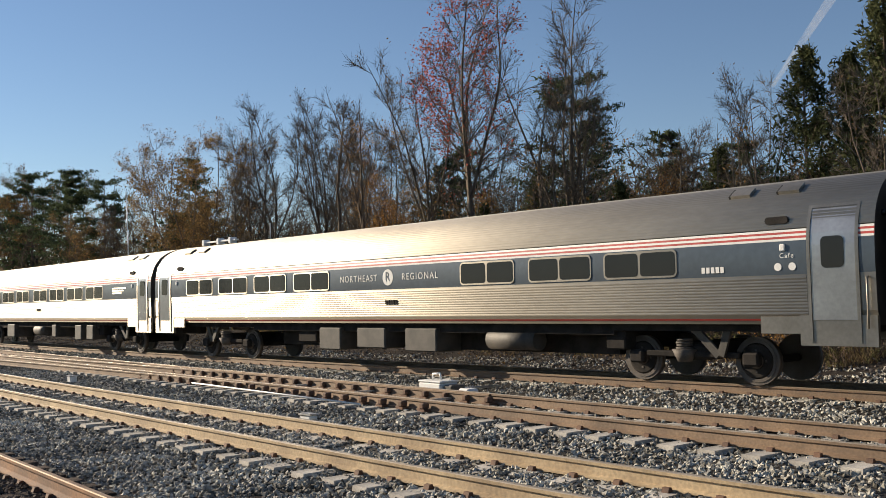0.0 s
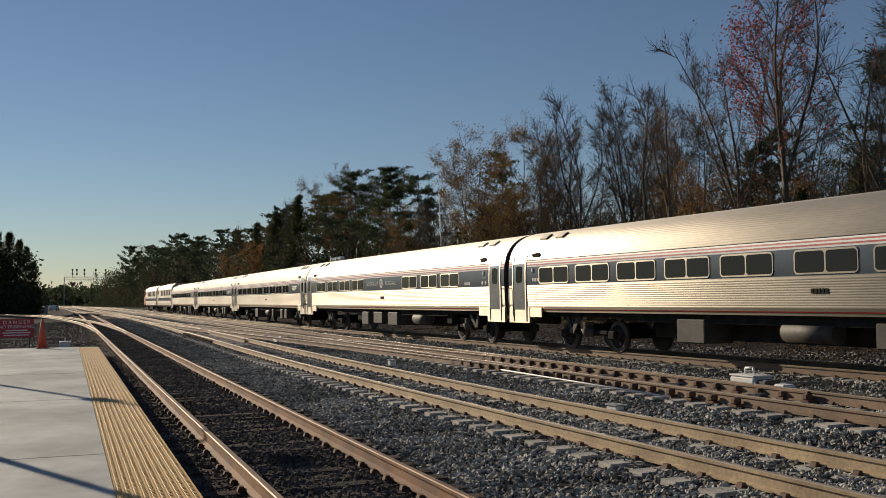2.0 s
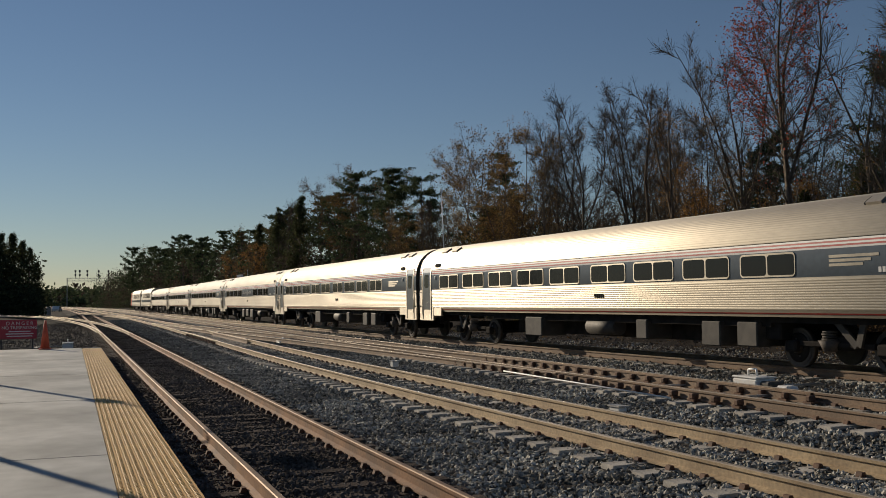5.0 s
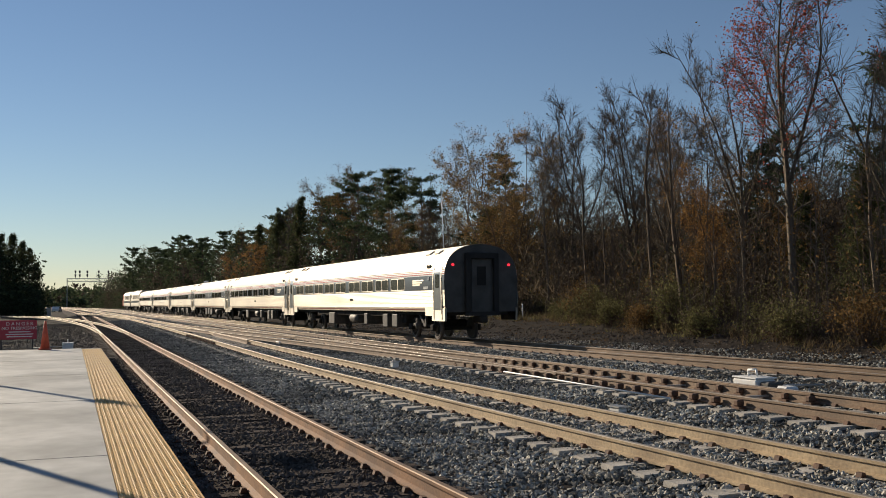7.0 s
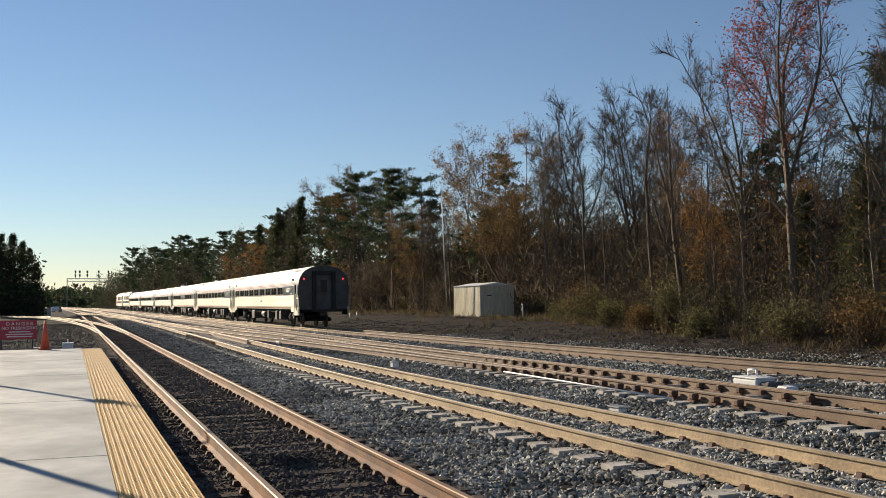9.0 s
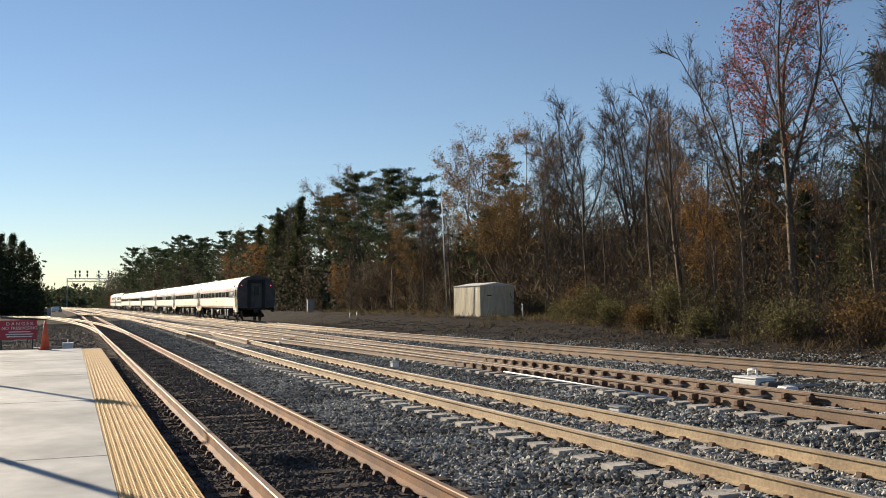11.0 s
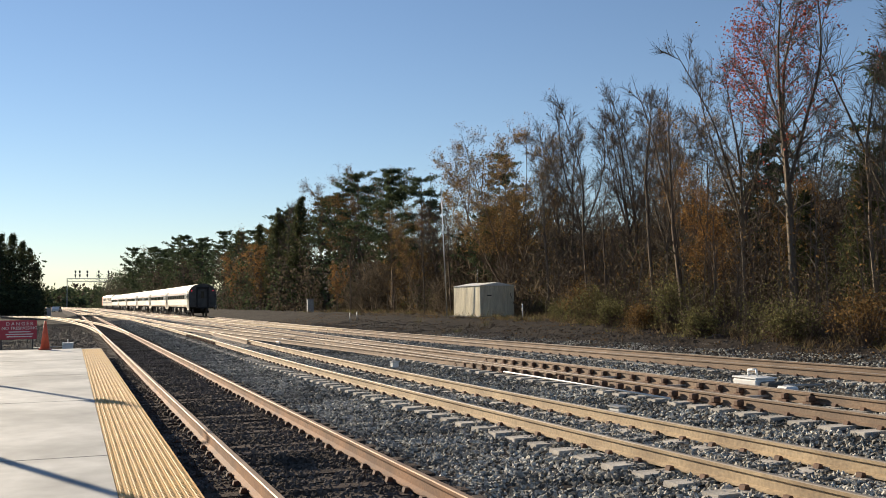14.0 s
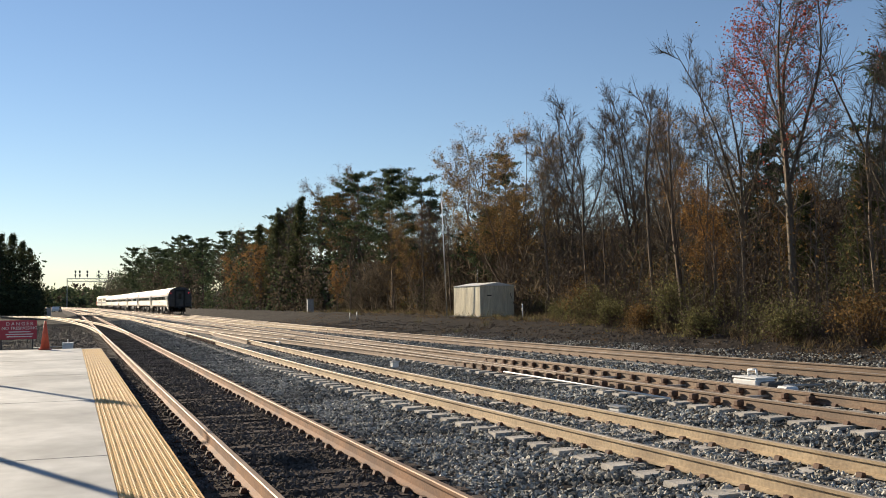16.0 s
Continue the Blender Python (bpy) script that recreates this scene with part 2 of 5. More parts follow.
def on_line(points, y):
    """Catmull-Rom through the points; gives x and its slope."""
    n = len(points)
    i = max(0, min(n - 2, next((k for k in range(n - 1) if y < points[k + 1][0]), n - 2)))
    (y0, x0), (y1, x1) = points[i], points[i + 1]
    ym, xm = points[max(i - 1, 0)]
    yp, xp = points[min(i + 2, n - 1)]
    m0, m1 = (x1 - xm) / (y1 - ym), (xp - x0) / (yp - y0)
    w = y1 - y0
    t = (y - y0) / w
    x = ((2 * t**3 - 3 * t**2 + 1) * x0 + (t**3 - 2 * t**2 + t) * w * m0 + (3 * t**2 - 2 * t**3) * x1 + (t**3 - t**2) * w * m1)
    s = ((6 * t**2 - 6 * t) * (x0 - x1) / w + (3 * t**2 - 4 * t + 1) * m0 + (3 * t**2 - 2 * t) * m1)
    return x, s


RAIL = [(-0.07, -0.18), (0.07, -0.18), (0.07, -0.165), (0.014, -0.14), (0.012, -0.05), (0.036, -0.04), (0.037, -0.008), (0.026, 0.0),
        (-0.026, 0.0), (-0.037, -0.008), (-0.036, -0.04), (-0.012, -0.05), (-0.014, -0.14), (-0.07, -0.165)]


def rail(name, parent, path, side, top, mats, y0, y1, label="", z=0.0):
    """A rail along a path of x over y, drawn off-centre by side."""
    ys = [y0]
    while ys[-1] < y1:
        ys.append(ys[-1] + (1.5 if ys[-1] < 60 else 5 if ys[-1] < 150 else 12))
    ys[-1] = y1
    v, f, ix = [], [], []
    n = len(RAIL)
    for y in ys:
        x, s = path(y)
        c = 1 / math.sqrt(1 + s * s)
        for px, pz in RAIL:
            v.append((x + (side + px) * c, y - (side + px) * s * c, top + pz + z))
    for k in range(len(ys) - 1):
        for i in range(n):
            a = k * n
            f.append((a + i, a + (i + 1) % n, a + n + (i + 1) % n, a + n + i))
            ix.append(1 if i in (6, 7, 8) else 0)
    me = array_mesh(name, np.array(v), np.array(f), mats, ix)
    ob = new(name, me)
    ob.parent = parent
    if label:
        tagged(ob, label)
    return ob


# ---- ground, ballast, tracks ----
def rise(x, y):
    """Height of the ground away from the ballast bed."""
    z = -0.55
    if x > 22:
        z += 0.75 * min(1, (x - 22) / 6) ** 1.5
    if x > 36:
        z += min(9.0, (x - 36) * 0.09) * min(1.0, max(0.0, (700 - y) / 300))
    if x > 54:
        z += min(9.0, (x - 54) * 0.35) * min(1.0, max(0.0, (800 - y) / 300))
    if x < -6 and y > 45:
        z += min(1.2, (-6 - x) * 0.06)
    bumps = 0.10 * noise.noise(Vector((x * 0.35, y * 0.35, 0))) + 0.11 * noise.noise(Vector((x * 0.9, y * 0.6, 5)))
    return z + bumps * (1 if x > 21 or x < -3 else 0.15)


def make_ground():
    xs = [-3000, -1200, -500, -200, -90, -50, -30, -20, -14, -10, -6, -3, 0, 6, 12, 18] + [20 + i for i in range(0, 30)] + [52, 58, 66, 76, 90, 120, 200, 400, 900, 1800, 3000]
    ys = [-1500, -500, -200, -100, -60, -40, -25] + [-15 + 1.5 * i for i in range(90)] + [125, 135, 150, 170, 200, 240, 300, 380, 480, 600, 800, 1200, 2000, 3000]
    v = np.array([(x, y, rise(x, y)) for y in ys for x in xs])
    n = len(xs)
    f = np.array([(j * n + i, j * n + i + 1, (j + 1) * n + i + 1, (j + 1) * n + i) for j in range(len(ys) - 1) for i in range(n - 1)])
    ob = new("ground", array_mesh("ground", v, f, [M_GROUND], smooth=True))
    tagged(ob, "brown earth with cinders and dead leaves beside the line", "ground", kind="structure")


make_ground()


def bed_height(x, y):
    """Top of the ballast between and beside the tracks."""
    zs = [LINES[k][0] for k in LINES]
    xs = [on_line(LINES[k][1], y)[0] for k in LINES]
    z = float(np.interp(x, xs, zs)) - 0.205
    for c in xs:
        if abs(x - c) < 0.62:
            z += -0.015 if c > xs[0] else -0.002
    mid = [(xs[i] + xs[i + 1]) / 2 for i in range(3)]
    for i, c in enumerate(mid):
        gap = xs[i + 1] - xs[i]
        z -= (0.10 if i == 0 else 0.05) * max(0.0, 1 - ((x - c) / (gap * 0.28)) ** 2)
    over = x - (xs[-1] + 2.0)
    if over > 0:
        z -= over * 0.16
    if x < xs[0] - 1.2:
        z -= (xs[0] - 1.2 - x) * 0.25
    return z + 0.02 * noise.noise(Vector((x * 1.7, y * 1.7, 3)))


def make_bed():
    ys = [-60, -40, -25, -12] + [-4 + 0.6 * i for i in range(110)] + [64 + 2 * i for i in range(20)] + [110, 120, 135, 150, 175, 200, 240, 290, 341, 400, 470, 560, 700]
    v, n = [], 56
    for y in ys:
        x0 = on_line(LINES["siding"][1], y)[0] - (1.62 if y < 37 else 2.4)
        x1 = on_line(LINES["far_main"][1], y)[0] + 4.6
        for i in range(n):
            x = x0 + (x1 - x0) * i / (n - 1)
            v.append((x, y, bed_height(x, y)))
    f = np.array([(j * n + i, j * n + i + 1, (j + 1) * n + i + 1, (j + 1) * n + i) for j in range(len(ys) - 1) for i in range(n - 1)])
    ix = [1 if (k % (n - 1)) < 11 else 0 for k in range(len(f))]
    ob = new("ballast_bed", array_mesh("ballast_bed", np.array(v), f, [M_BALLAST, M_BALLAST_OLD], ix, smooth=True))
    tagged(ob, "bed of crushed grey stone under the tracks", "ballast", kind="structure")


make_bed()


def stones(name, mat, count, x_of, y0, y1, size, seed, label):
    """Loose ballast stones: eight-sided lumps strewn over the bed."""
    rng = np.random.default_rng(seed)
    count = int(count * 0.85)
    y = y0 + (y1 - y0) * rng.random(count) ** 1.5
    x = np.array([x_of(a, r) for a, r in zip(y, rng.random(count))])
    z = np.array([max(bed_height(a, b), rise(a, b)) for a, b in zip(x, y)])
    base = np.array([(1, 0, 0), (-1, 0, 0), (0, 1, 0), (0, -1, 0), (0, 0, 1), (0, 0, -1)], float)
    tri = np.array([(0, 2, 4), (2, 1, 4), (1, 3, 4), (3, 0, 4), (2, 0, 5), (1, 2, 5), (3, 1, 5), (0, 3, 5)])
    q = rng.normal(size=(count, 4))
    q /= np.linalg.norm(q, axis=1, keepdims=True)
    w, i, j, k = q.T
    R = np.stack([np.stack([1 - 2 * (j * j + k * k), 2 * (i * j - k * w), 2 * (i * k + j * w)], 1),
                  np.stack([2 * (i * j + k * w), 1 - 2 * (i * i + k * k), 2 * (j * k - i * w)], 1),
                  np.stack([2 * (i * k - j * w), 2 * (j * k + i * w), 1 - 2 * (i * i + j * j)], 1)], 1)
    s = size * (0.6 + 0.8 * rng.random((count, 1, 3)))
    shape = base[None] * s * (0.7 + 0.6 * rng.random((count, 6, 1)))
    v = np.einsum("nab,nkb->nka", R, shape)
    v += np.stack([x, y, z + size * 0.25], 1)[:, None, :]
    f = (tri[None] + (np.arange(count) * 6)[:, None, None]).reshape(-1, 3)
    flat = v.reshape(-1, 3)
    up = np.cross(flat[f[:, 1]] - flat[f[:, 0]], flat[f[:, 2]] - flat[f[:, 0]])
    f = f[up[:, 2] > -0.35 * np.linalg.norm(up, axis=1)]  # what lies underneath is never seen
    ob = new(name, array_mesh(name, flat, f, [mat]))
    tagged(ob, label, "ballast stones", kind="stuff")


def bank_clods():
    rng = np.random.default_rng(77)
    n = 9000
    at = np.stack([rng.uniform(20.5, 31, n), 14 + 100 * rng.random(n) ** 1.4, np.zeros(n)], 1)
    at[:, 2] = [rise(a, b) + 0.01 for a, b, _ in at]
    v, f = leaves_of(rng, at, 2, 0.05, 0.05, 0.4, 0.6)
    ob = new("ground_litter", array_mesh("ground_litter", v, f, [M_STONE_OLD, M_BROWNLEAF, M_TWIG], rng.integers(0, 3, len(f))))
    tagged(ob, "dead leaves, clods and cinders on the bank", "litter", kind="stuff")


def between(a, b, da, db):
    return lambda y, r: (lambda p, q: p + (q - p) * r)(on_line(LINES[a][1], y)[0] + da, on_line(LINES[b][1], y)[0] + db)


stones("ballast_stones", M_STONE, 24000, between("siding", "near_main", 1.25, -0.85), 4, 40, 0.034, 1, "loose crushed grey stones between the siding and the main track")
stones("ballast_stones", M_STONE, 16000, between("near_main", "near_main", -0.68, 0.68), 1, 42, 0.032, 2, "loose crushed grey stones between the rails")
stones("ballast_stones", M_STONE, 23000, between("near_main", "middle_main", 0.85, -0.85), 0, 45, 0.034, 3, "loose crushed grey stones between two main tracks")
stones("ballast_stones", M_STONE, 8000, between("middle_main", "middle_main", -0.68, 0.68), 1, 40, 0.034, 4, "loose crushed grey stones between the rails")
stones("ballast_stones", M_STONE, 18000, between("middle_main", "far_main", 0.85, -0.85), 2, 55, 0.036, 5, "loose crushed grey stones between two main tracks")
stones("ballast_stones", M_STONE, 9000, between("far_main", "far_main", 0.85, 4.2), 4, 60, 0.04, 6, "loose crushed grey stones at the foot of the bank")
stones("ballast_stones", M_STONE_OLD, 12500, between("siding", "siding", -0.68, 0.68), 4, 36, 0.028, 7, "dirty brown stones between the siding's rails")
stones("ballast_stones", M_STONE_OLD, 6000, between("siding", "siding", 0.8, 1.5), 5, 36, 0.03, 8, "dirty brown stones beside the siding's rail")
stones("ballast_stones", M_STONE_OLD, 4000, between("siding", "siding", -1.45, -0.8), 5, 36, 0.028, 9, "dirty brown stones below the platform edge")


for a, b, da, db, seed in (("siding", "near_main", 1.4, -0.9, 20), ("near_main", "middle_main", 0.9, -0.9, 21), ("middle_main", "far_main", 0.9, -0.9, 22), ("far_main", "far_main", 0.9, 4.0, 23)):
    stones("ballast_stones", M_STONE_DULL, 7000, between(a, b, da, db), 34, 120, 0.06, seed, "coarse grey ballast beside the track further along the line")


stones("bank_stones", M_STONE, 20000, between("far_main", "far_main", 2.2, 8.8), 4, 60, 0.045, 33, "grey gravel between the far track and the bank")
stones("bank_stones", M_STONE_OLD, 12000, between("far_main", "far_main", 3.8, 12.0), 4, 95, 0.05, 31, "dark cinders and stones on the bank beside the line")
stones("ballast_stones", M_STONE_OLD, 8000, between("siding", "siding", -0.68, 0.68), 34, 95, 0.036, 34, "dirty brown stones between the siding's rails further along")
stones("ballast_stones", M_STONE_OLD, 6000, between("siding", "siding", 0.8, 1.5), 34, 95, 0.04, 35, "dirty brown stones beside the siding's rail further along")
stones("yard_stones", M_STONE_OLD, 16000, between("siding", "siding", -9.0, -1.3), 37, 120, 0.04, 32, "dark cinders and stones in the yard beside the siding")


def track(key, name, label, concrete, spacing, mats, y_from, y_to):
    top, pts = LINES[key]
    tr = thing(name, label, "railway track", kind="structure")
    path = lambda y: on_line(pts, y)
    for side in (-0.752, 0.752):
        rail("rail", tr, path, side, top, mats, y_from, y_to)
    bm = bmesh.new()
    if concrete:
        prism(bm, [(-1.29, -0.30), (1.29, -0.30), (1.27, -0.185), (0.50, -0.185), (0.34, -0.215), (-0.34, -0.215), (-0.50, -0.185), (-1.27, -0.185)], -0.125, 0.125)
    else:
        box(bm, -1.28, 1.28, -0.115, 0.115, -0.33, -0.19)
    me = bpy.data.meshes.new("tie")
    bm.to_mesh(me)
    bm.free()
    me.materials.append(M_TIE if concrete else M_TIEWOOD)
    rng = random.Random(len(key))
    tie_v = np.array([v.co for v in me.vertices])
    cv, cf, cix, far_v, far_f = [], [], [], [], []
    polys = [list(p.vertices) for p in me.polygons]
    y, k = -12.0, 0
    while y < 190:
        x, s = path(y)
        m = Matrix.Translation((x, y, top + (0 if concrete else rng.uniform(-0.02, 0.0)))) @ pose(0, 0, 0, 0, 0, -math.degrees(math.atan(s)) + rng.uniform(-0.6, 0.6))
        if y < 95:
            ob = new("tie", me)
            ob.parent, ob.matrix_basis = tr, m
        else:
            far_f += [[i + len(far_v) for i in p] for p in polys]
            far_v += [tuple(m @ Vector(q)) for q in tie_v]
        if y < 80:
            for side in (-0.752, 0.752):
                for d in (-0.105, 0.105):
                    b = len(cv)
                    for px, pz in ((-0.04, -0.185), (0.04, -0.185), (0.022, -0.135), (-0.022, -0.135)):
                        for py in (-0.04, 0.04):
                            cv.append(tuple(m @ Vector((side + d + px, py, pz))))
                    cf += [(b, b + 2, b + 3, b + 1), (b + 2, b + 4, b + 5, b + 3), (b + 4, b + 6, b + 7, b + 5), (b + 6, b, b + 1, b + 7),
                           (b, b + 6, b + 4, b + 2), (b + 1, b + 3, b + 5, b + 7)]
        y += spacing * (1 if concrete else rng.uniform(0.9, 1.12))
    clips = new("rail_clips", array_mesh("rail_clips", np.array(cv), np.array(cf), [M_CLIP]))
    clips.parent = tr
    tagged(clips, kind="stuff")
    if far_v:
        fme = bpy.data.meshes.new("far_ties")
        fme.from_pydata(far_v, [], far_f)
        fme.materials.append(M_TIE if concrete else M_TIEWOOD)
        fo = new("far_ties", fme)
        fo.parent = tr
        tagged(fo, kind="stuff")
    return tr


TAN, RUST = (M_RAILSIDE, M_RAILTOP), (M_RAILRUST, M_RAILTOP_DULL)
track("siding", "track_siding", "rusty siding track on dark timber ties beside the platform", False, 0.52, RUST, -30, 700)
near = track("near_main", "track_near_main", "tan-coloured main track on pale concrete ties", True, 0.61, TAN, -30, 700)
mid = track("middle_main", "track_middle_main", "main track with a turnout, rusty rails on concrete ties", True, 0.61, (M_RAILBROWN, M_RAILTOP), -30, 700)
track("far_main", "track_far_main", "main track on which the train runs, concrete ties", True, 0.61, (M_RAILBROWN, M_RAILTOP), -60, 700)


def smooth_step(t):
    t = max(0.0, min(1.0, t))
    return t * t * (3 - 2 * t)


def crossing_path(a, b, y0, y1):
    def path(y):
        xa, sa = on_line(LINES[a][1], y)
        xb, sb = on_line(LINES[b][1], y)
        t = smooth_step((y - y0) / (y1 - y0))
        h = 0.1
        t2 = smooth_step((y + h - y0) / (y1 - y0))
        return xa + (xb - xa) * t, sa + (sb - sa) * t + (xb - xa) * (t2 - t) / h
    return path


def crossover(name, label, a, b, y0, y1, mats=TAN):
    co = thing(name, label, "railway crossover", kind="structure")
    p = crossing_path(a, b, y0, y1)
    top = (LINES[a][0] + LINES[b][0]) / 2
    for side in (-0.752, 0.752):
        rail("rail", co, p, side, top, mats, y0 + 3, y1 - 3, z=-0.004)
    return co


crossover("crossover", "crossover rails between the middle and the near main track", "middle_main", "near_main", 17, 90, (M_RAILBROWN, M_RAILTOP))
crossover("crossover", "crossover rails between two main tracks in the distance", "far_main", "middle_main", 55, 150)
crossover("crossover", "crossover rails between the near main track and the siding", "near_main", "siding", 110, 210)


# switch blades and slide plates of the turnout
def turnout_plates(key, y0, count, sides, label):
    """Slide plates with rail braces under the switch rails of one turnout."""
    t = thing("switch_slide_plates", label, "switch plates", kind="structure")
    top, pts = LINES[key]
    for i in range(count):
        y = y0 + 0.61 * i
        x, s = on_line(pts, y)
        for side in sides:
            bm = bmesh.new()
            box(bm, x + side - 0.20, x + side + 0.24, y - 0.10, y + 0.10, top - 0.19, top - 0.15)
            box(bm, x + side - 0.19, x + side - 0.05, y - 0.06, y + 0.06, top - 0.15, top - 0.045, bevel=0.02)
            box(bm, x + side + 0.10, x + side + 0.22, y - 0.05, y + 0.05, top - 0.15, top - 0.07, bevel=0.02)
            part("slide_plate", bm, M_CLIP, t)
    path = lambda y: on_line(pts, y)
    for side in (-0.66, 0.62):
        rail("switch_blade", t, path, side, top - 0.005, (M_RAILBROWN, M_RAILTOP_DULL), y0, y0 + 0.61 * count)
    return t, path


t, path = turnout_plates("middle_main", 13.5, 26, (-0.752, 0.70), "row of rusty slide plates and braces under the switch rails")
bm = bmesh.new()
tube(bm, (path(14.8)[0] - 1.3, 14.8, -0.06), (path(22.0)[0] - 1.15, 22.0, -0.05), 0.018, sides=8)
part("heater_duct", bm, M_WHITE, t, "white switch heater duct beside the rail")
for y in (14.6, 17.1, 19.6):
    boxes("throw_rod", M_GALV, t, (path(y)[0] - 0.7, path(y)[0] + 1.3, y - 0.03, y + 0.03, -0.10, -0.06))
turnout_plates("near_main", 44.5, 20, (-0.752,), "rusty slide plates under the further turnout's switch rails")

# the side track that leaves the siding to the left, with its frog
side_track = thing("track_side_spur", "spur track curving away from the siding towards a yard", "railway track", kind="structure")


def spur(y):
    t = max(0.0, (y - 58)) / 100
    u = max(0.0, t - 0.8)
    return 2.47 - 7.5 * t * t - 40 * u * u, (-15 * t - 80 * u) / 100


for side in (-0.752, 0.752):
    rail("rail", side_track, spur, side, 0.0, TAN, 60, 175, z=-0.003)


# ---- platform ----
def make_platform():
    p = thing("platform", "low concrete station platform with a yellow tactile edge", "platform", kind="structure")
    bm = bmesh.new()
    box(bm, -14, 0.36, -25, 36.0, -0.5, 0.18)
    box(bm, 0.36, 0.985, -25, 36.0, -0.5, 0.165)
    part("slab", bm, [M_CONCRETE], p, "worn pale grey concrete slab")
    bm = bmesh.new()
    box(bm, -14, 0.99, 36.0, 36.12, -0.5, 0.172)
    part("edge_kerb", bm, M_CONCRETE_EDGE, p)
    bm = bmesh.new()
    for y in (10.5, 16.6, 22.7, 28.8, -2):
        box(bm, -14, 0.36, y, y + 0.012, 0.175, 0.1825)
    part("joint", bm, M_CONCRETE_EDGE, p)
    bm = bmesh.new()
    box(bm, 0.37, 0.98, 0.004, 1.216, 0.165, 0.186)
    for i in range(10):
        for j in range(20):
            x, y = 0.40 + 0.0605 * i, 0.035 + 0.0605 * j
            a = [bm.verts.new((x + 0.016 * u, y + 0.024 * w, 0.186)) for u, w in ((-1, -1), (1, -1), (1, 1), (-1, 1))]
            b = [bm.verts.new((x + 0.009 * u, y + 0.015 * w, 0.194)) for u, w in ((-1, -1), (1, -1), (1, 1), (-1, 1))]
            for k in range(4):
                bm.faces.new((a[k], a[(k + 1) % 4], b[(k + 1) % 4], b[k]))
            bm.faces.new(b)
    for i in range(11):
        x = 0.372 + 0.0605 * i
        box(bm, x - 0.004, x + 0.004, 0.004, 1.216, 0.186, 0.190)
    me = bpy.data.meshes.new("tactile_panel")
    bm.to_mesh(me)
    bm.free()
    me.materials.append(M_TACTILE)
    y = -12.22
    while y < 34.7:
        ob = new("tactile_panel", me)
        ob.parent, ob.matrix_basis = p, pose(0, y, 0)
        y += 1.22


make_platform()

# ---- the train ----
CAR, BODY = 26.0, 25.7


LOWER = [(1.50, 1.16), (1.56, 1.30)]
for i in range(12 * 6):
    z = 1.32 + 0.056 * i / 6
    LOWER.append((1.574 + 0.00024 * i + 0.008 * abs(math.sin(math.pi * (i % 6) / 6)), z))
LOWER += [(1.591, 1.995), (1.592, 2.03)]
BAND = [(1.592, 2.03), (1.60, 2.2), (1.598, 2.45), (1.588, 2.62)]
STRIPES = [(1.590, 2.62), (1.588, 2.66), (1.584, 2.70), (1.578, 2.74), (1.572, 2.78), (1.564, 2.82)]


def curve_up(t):
    """The tubular upper side and roof, from the stripes to the ridge."""
    pts = [(1.560, 2.82), (1.50, 3.05), (1.385, 3.28), (1.20, 3.49), (0.93, 3.66), (0.55, 3.79), (0.0, 3.86)]
    k = min(5, int(t * 6))
    u = t * 6 - k
    p0, p1, p2, p3 = [Vector(pts[min(6, max(0, k + d))]) for d in (-1, 0, 1, 2)]
    q = 0.5 * ((2 * p1) + (p2 - p0) * u + (2 * p0 - 5 * p1 + 4 * p2 - p3) * u * u + (3 * p1 - p0 - 3 * p2 + p3) * u ** 3)
    return q.x, q.y


UPPER = []
for i in range(19 * 6):
    x, z = curve_up(0.02 + 0.754 * i / 113)
    o = 0.006 * abs(math.sin(math.pi * (i % 6) / 6))
    UPPER.append((x + o * 0.8, z + o * 0.6))
ROOF = [curve_up(0.775 + 0.045 * i) for i in range(6)]


def shell(name, parent, outline, mats, y0=-BODY / 2, y1=BODY / 2, bands=None, label="", smooth=False):
    """The two sides of a coach that share an outline, each an object."""
    n = len(outline)
    for side in (-1, 1):
        v = [(side * x, y, z) for y in (y0, y1) for x, z in outline]
        f = [(i, i + 1, n + i + 1, n + i)[::side * -1] for i in range(n - 1)]
        ob = new(name, array_mesh(name, np.array(v), np.array(f), mats, bands or [0] * (n - 1), smooth))
        ob.parent = parent
        if label:
            tagged(ob, label)


def rounded(bm, y0, y1, z0, z1, r, x0, x1, seg=4, mat=0):
    """A slab with rounded corners in y and z between x0 and x1."""
    pts = []
    for cy, cz, a0 in ((y1 - r, z1 - r, 0), (y0 + r, z1 - r, 90), (y0 + r, z0 + r, 180), (y1 - r, z0 + r, 270)):
        for i in range(seg + 1):
            a = radians(a0 + 90 * i / seg)
            pts.append((cy + r * math.cos(a), cz + r * math.sin(a)))
    a = [bm.verts.new((x0, y, z)) for y, z in pts]
    b = [bm.verts.new((x1, y, z)) for y, z in pts]
    n = len(pts)
    for i in range(n):
        bm.faces.new((a[i], a[(i + 1) % n], b[(i + 1) % n], b[i])).material_index = mat
    bm.faces.new(a).material_index = mat
    bm.faces.new(b[::-1]).material_index = mat


def mesh_of(name, fill, mats):
    bm = bmesh.new()
    fill(bm)
    bmesh.ops.recalc_face_normals(bm, faces=bm.faces)
    me = bpy.data.meshes.new(name)
    bm.to_mesh(me)
    bm.free()
    for m in mats:
        me.materials.append(m)
    return me


def under(name, me, parent, m=None, label=""):
    ob = new(name, me)
    ob.parent = parent
    if m is not None:
        ob.matrix_basis = m
    if label:
        tagged(ob, label)
    return ob


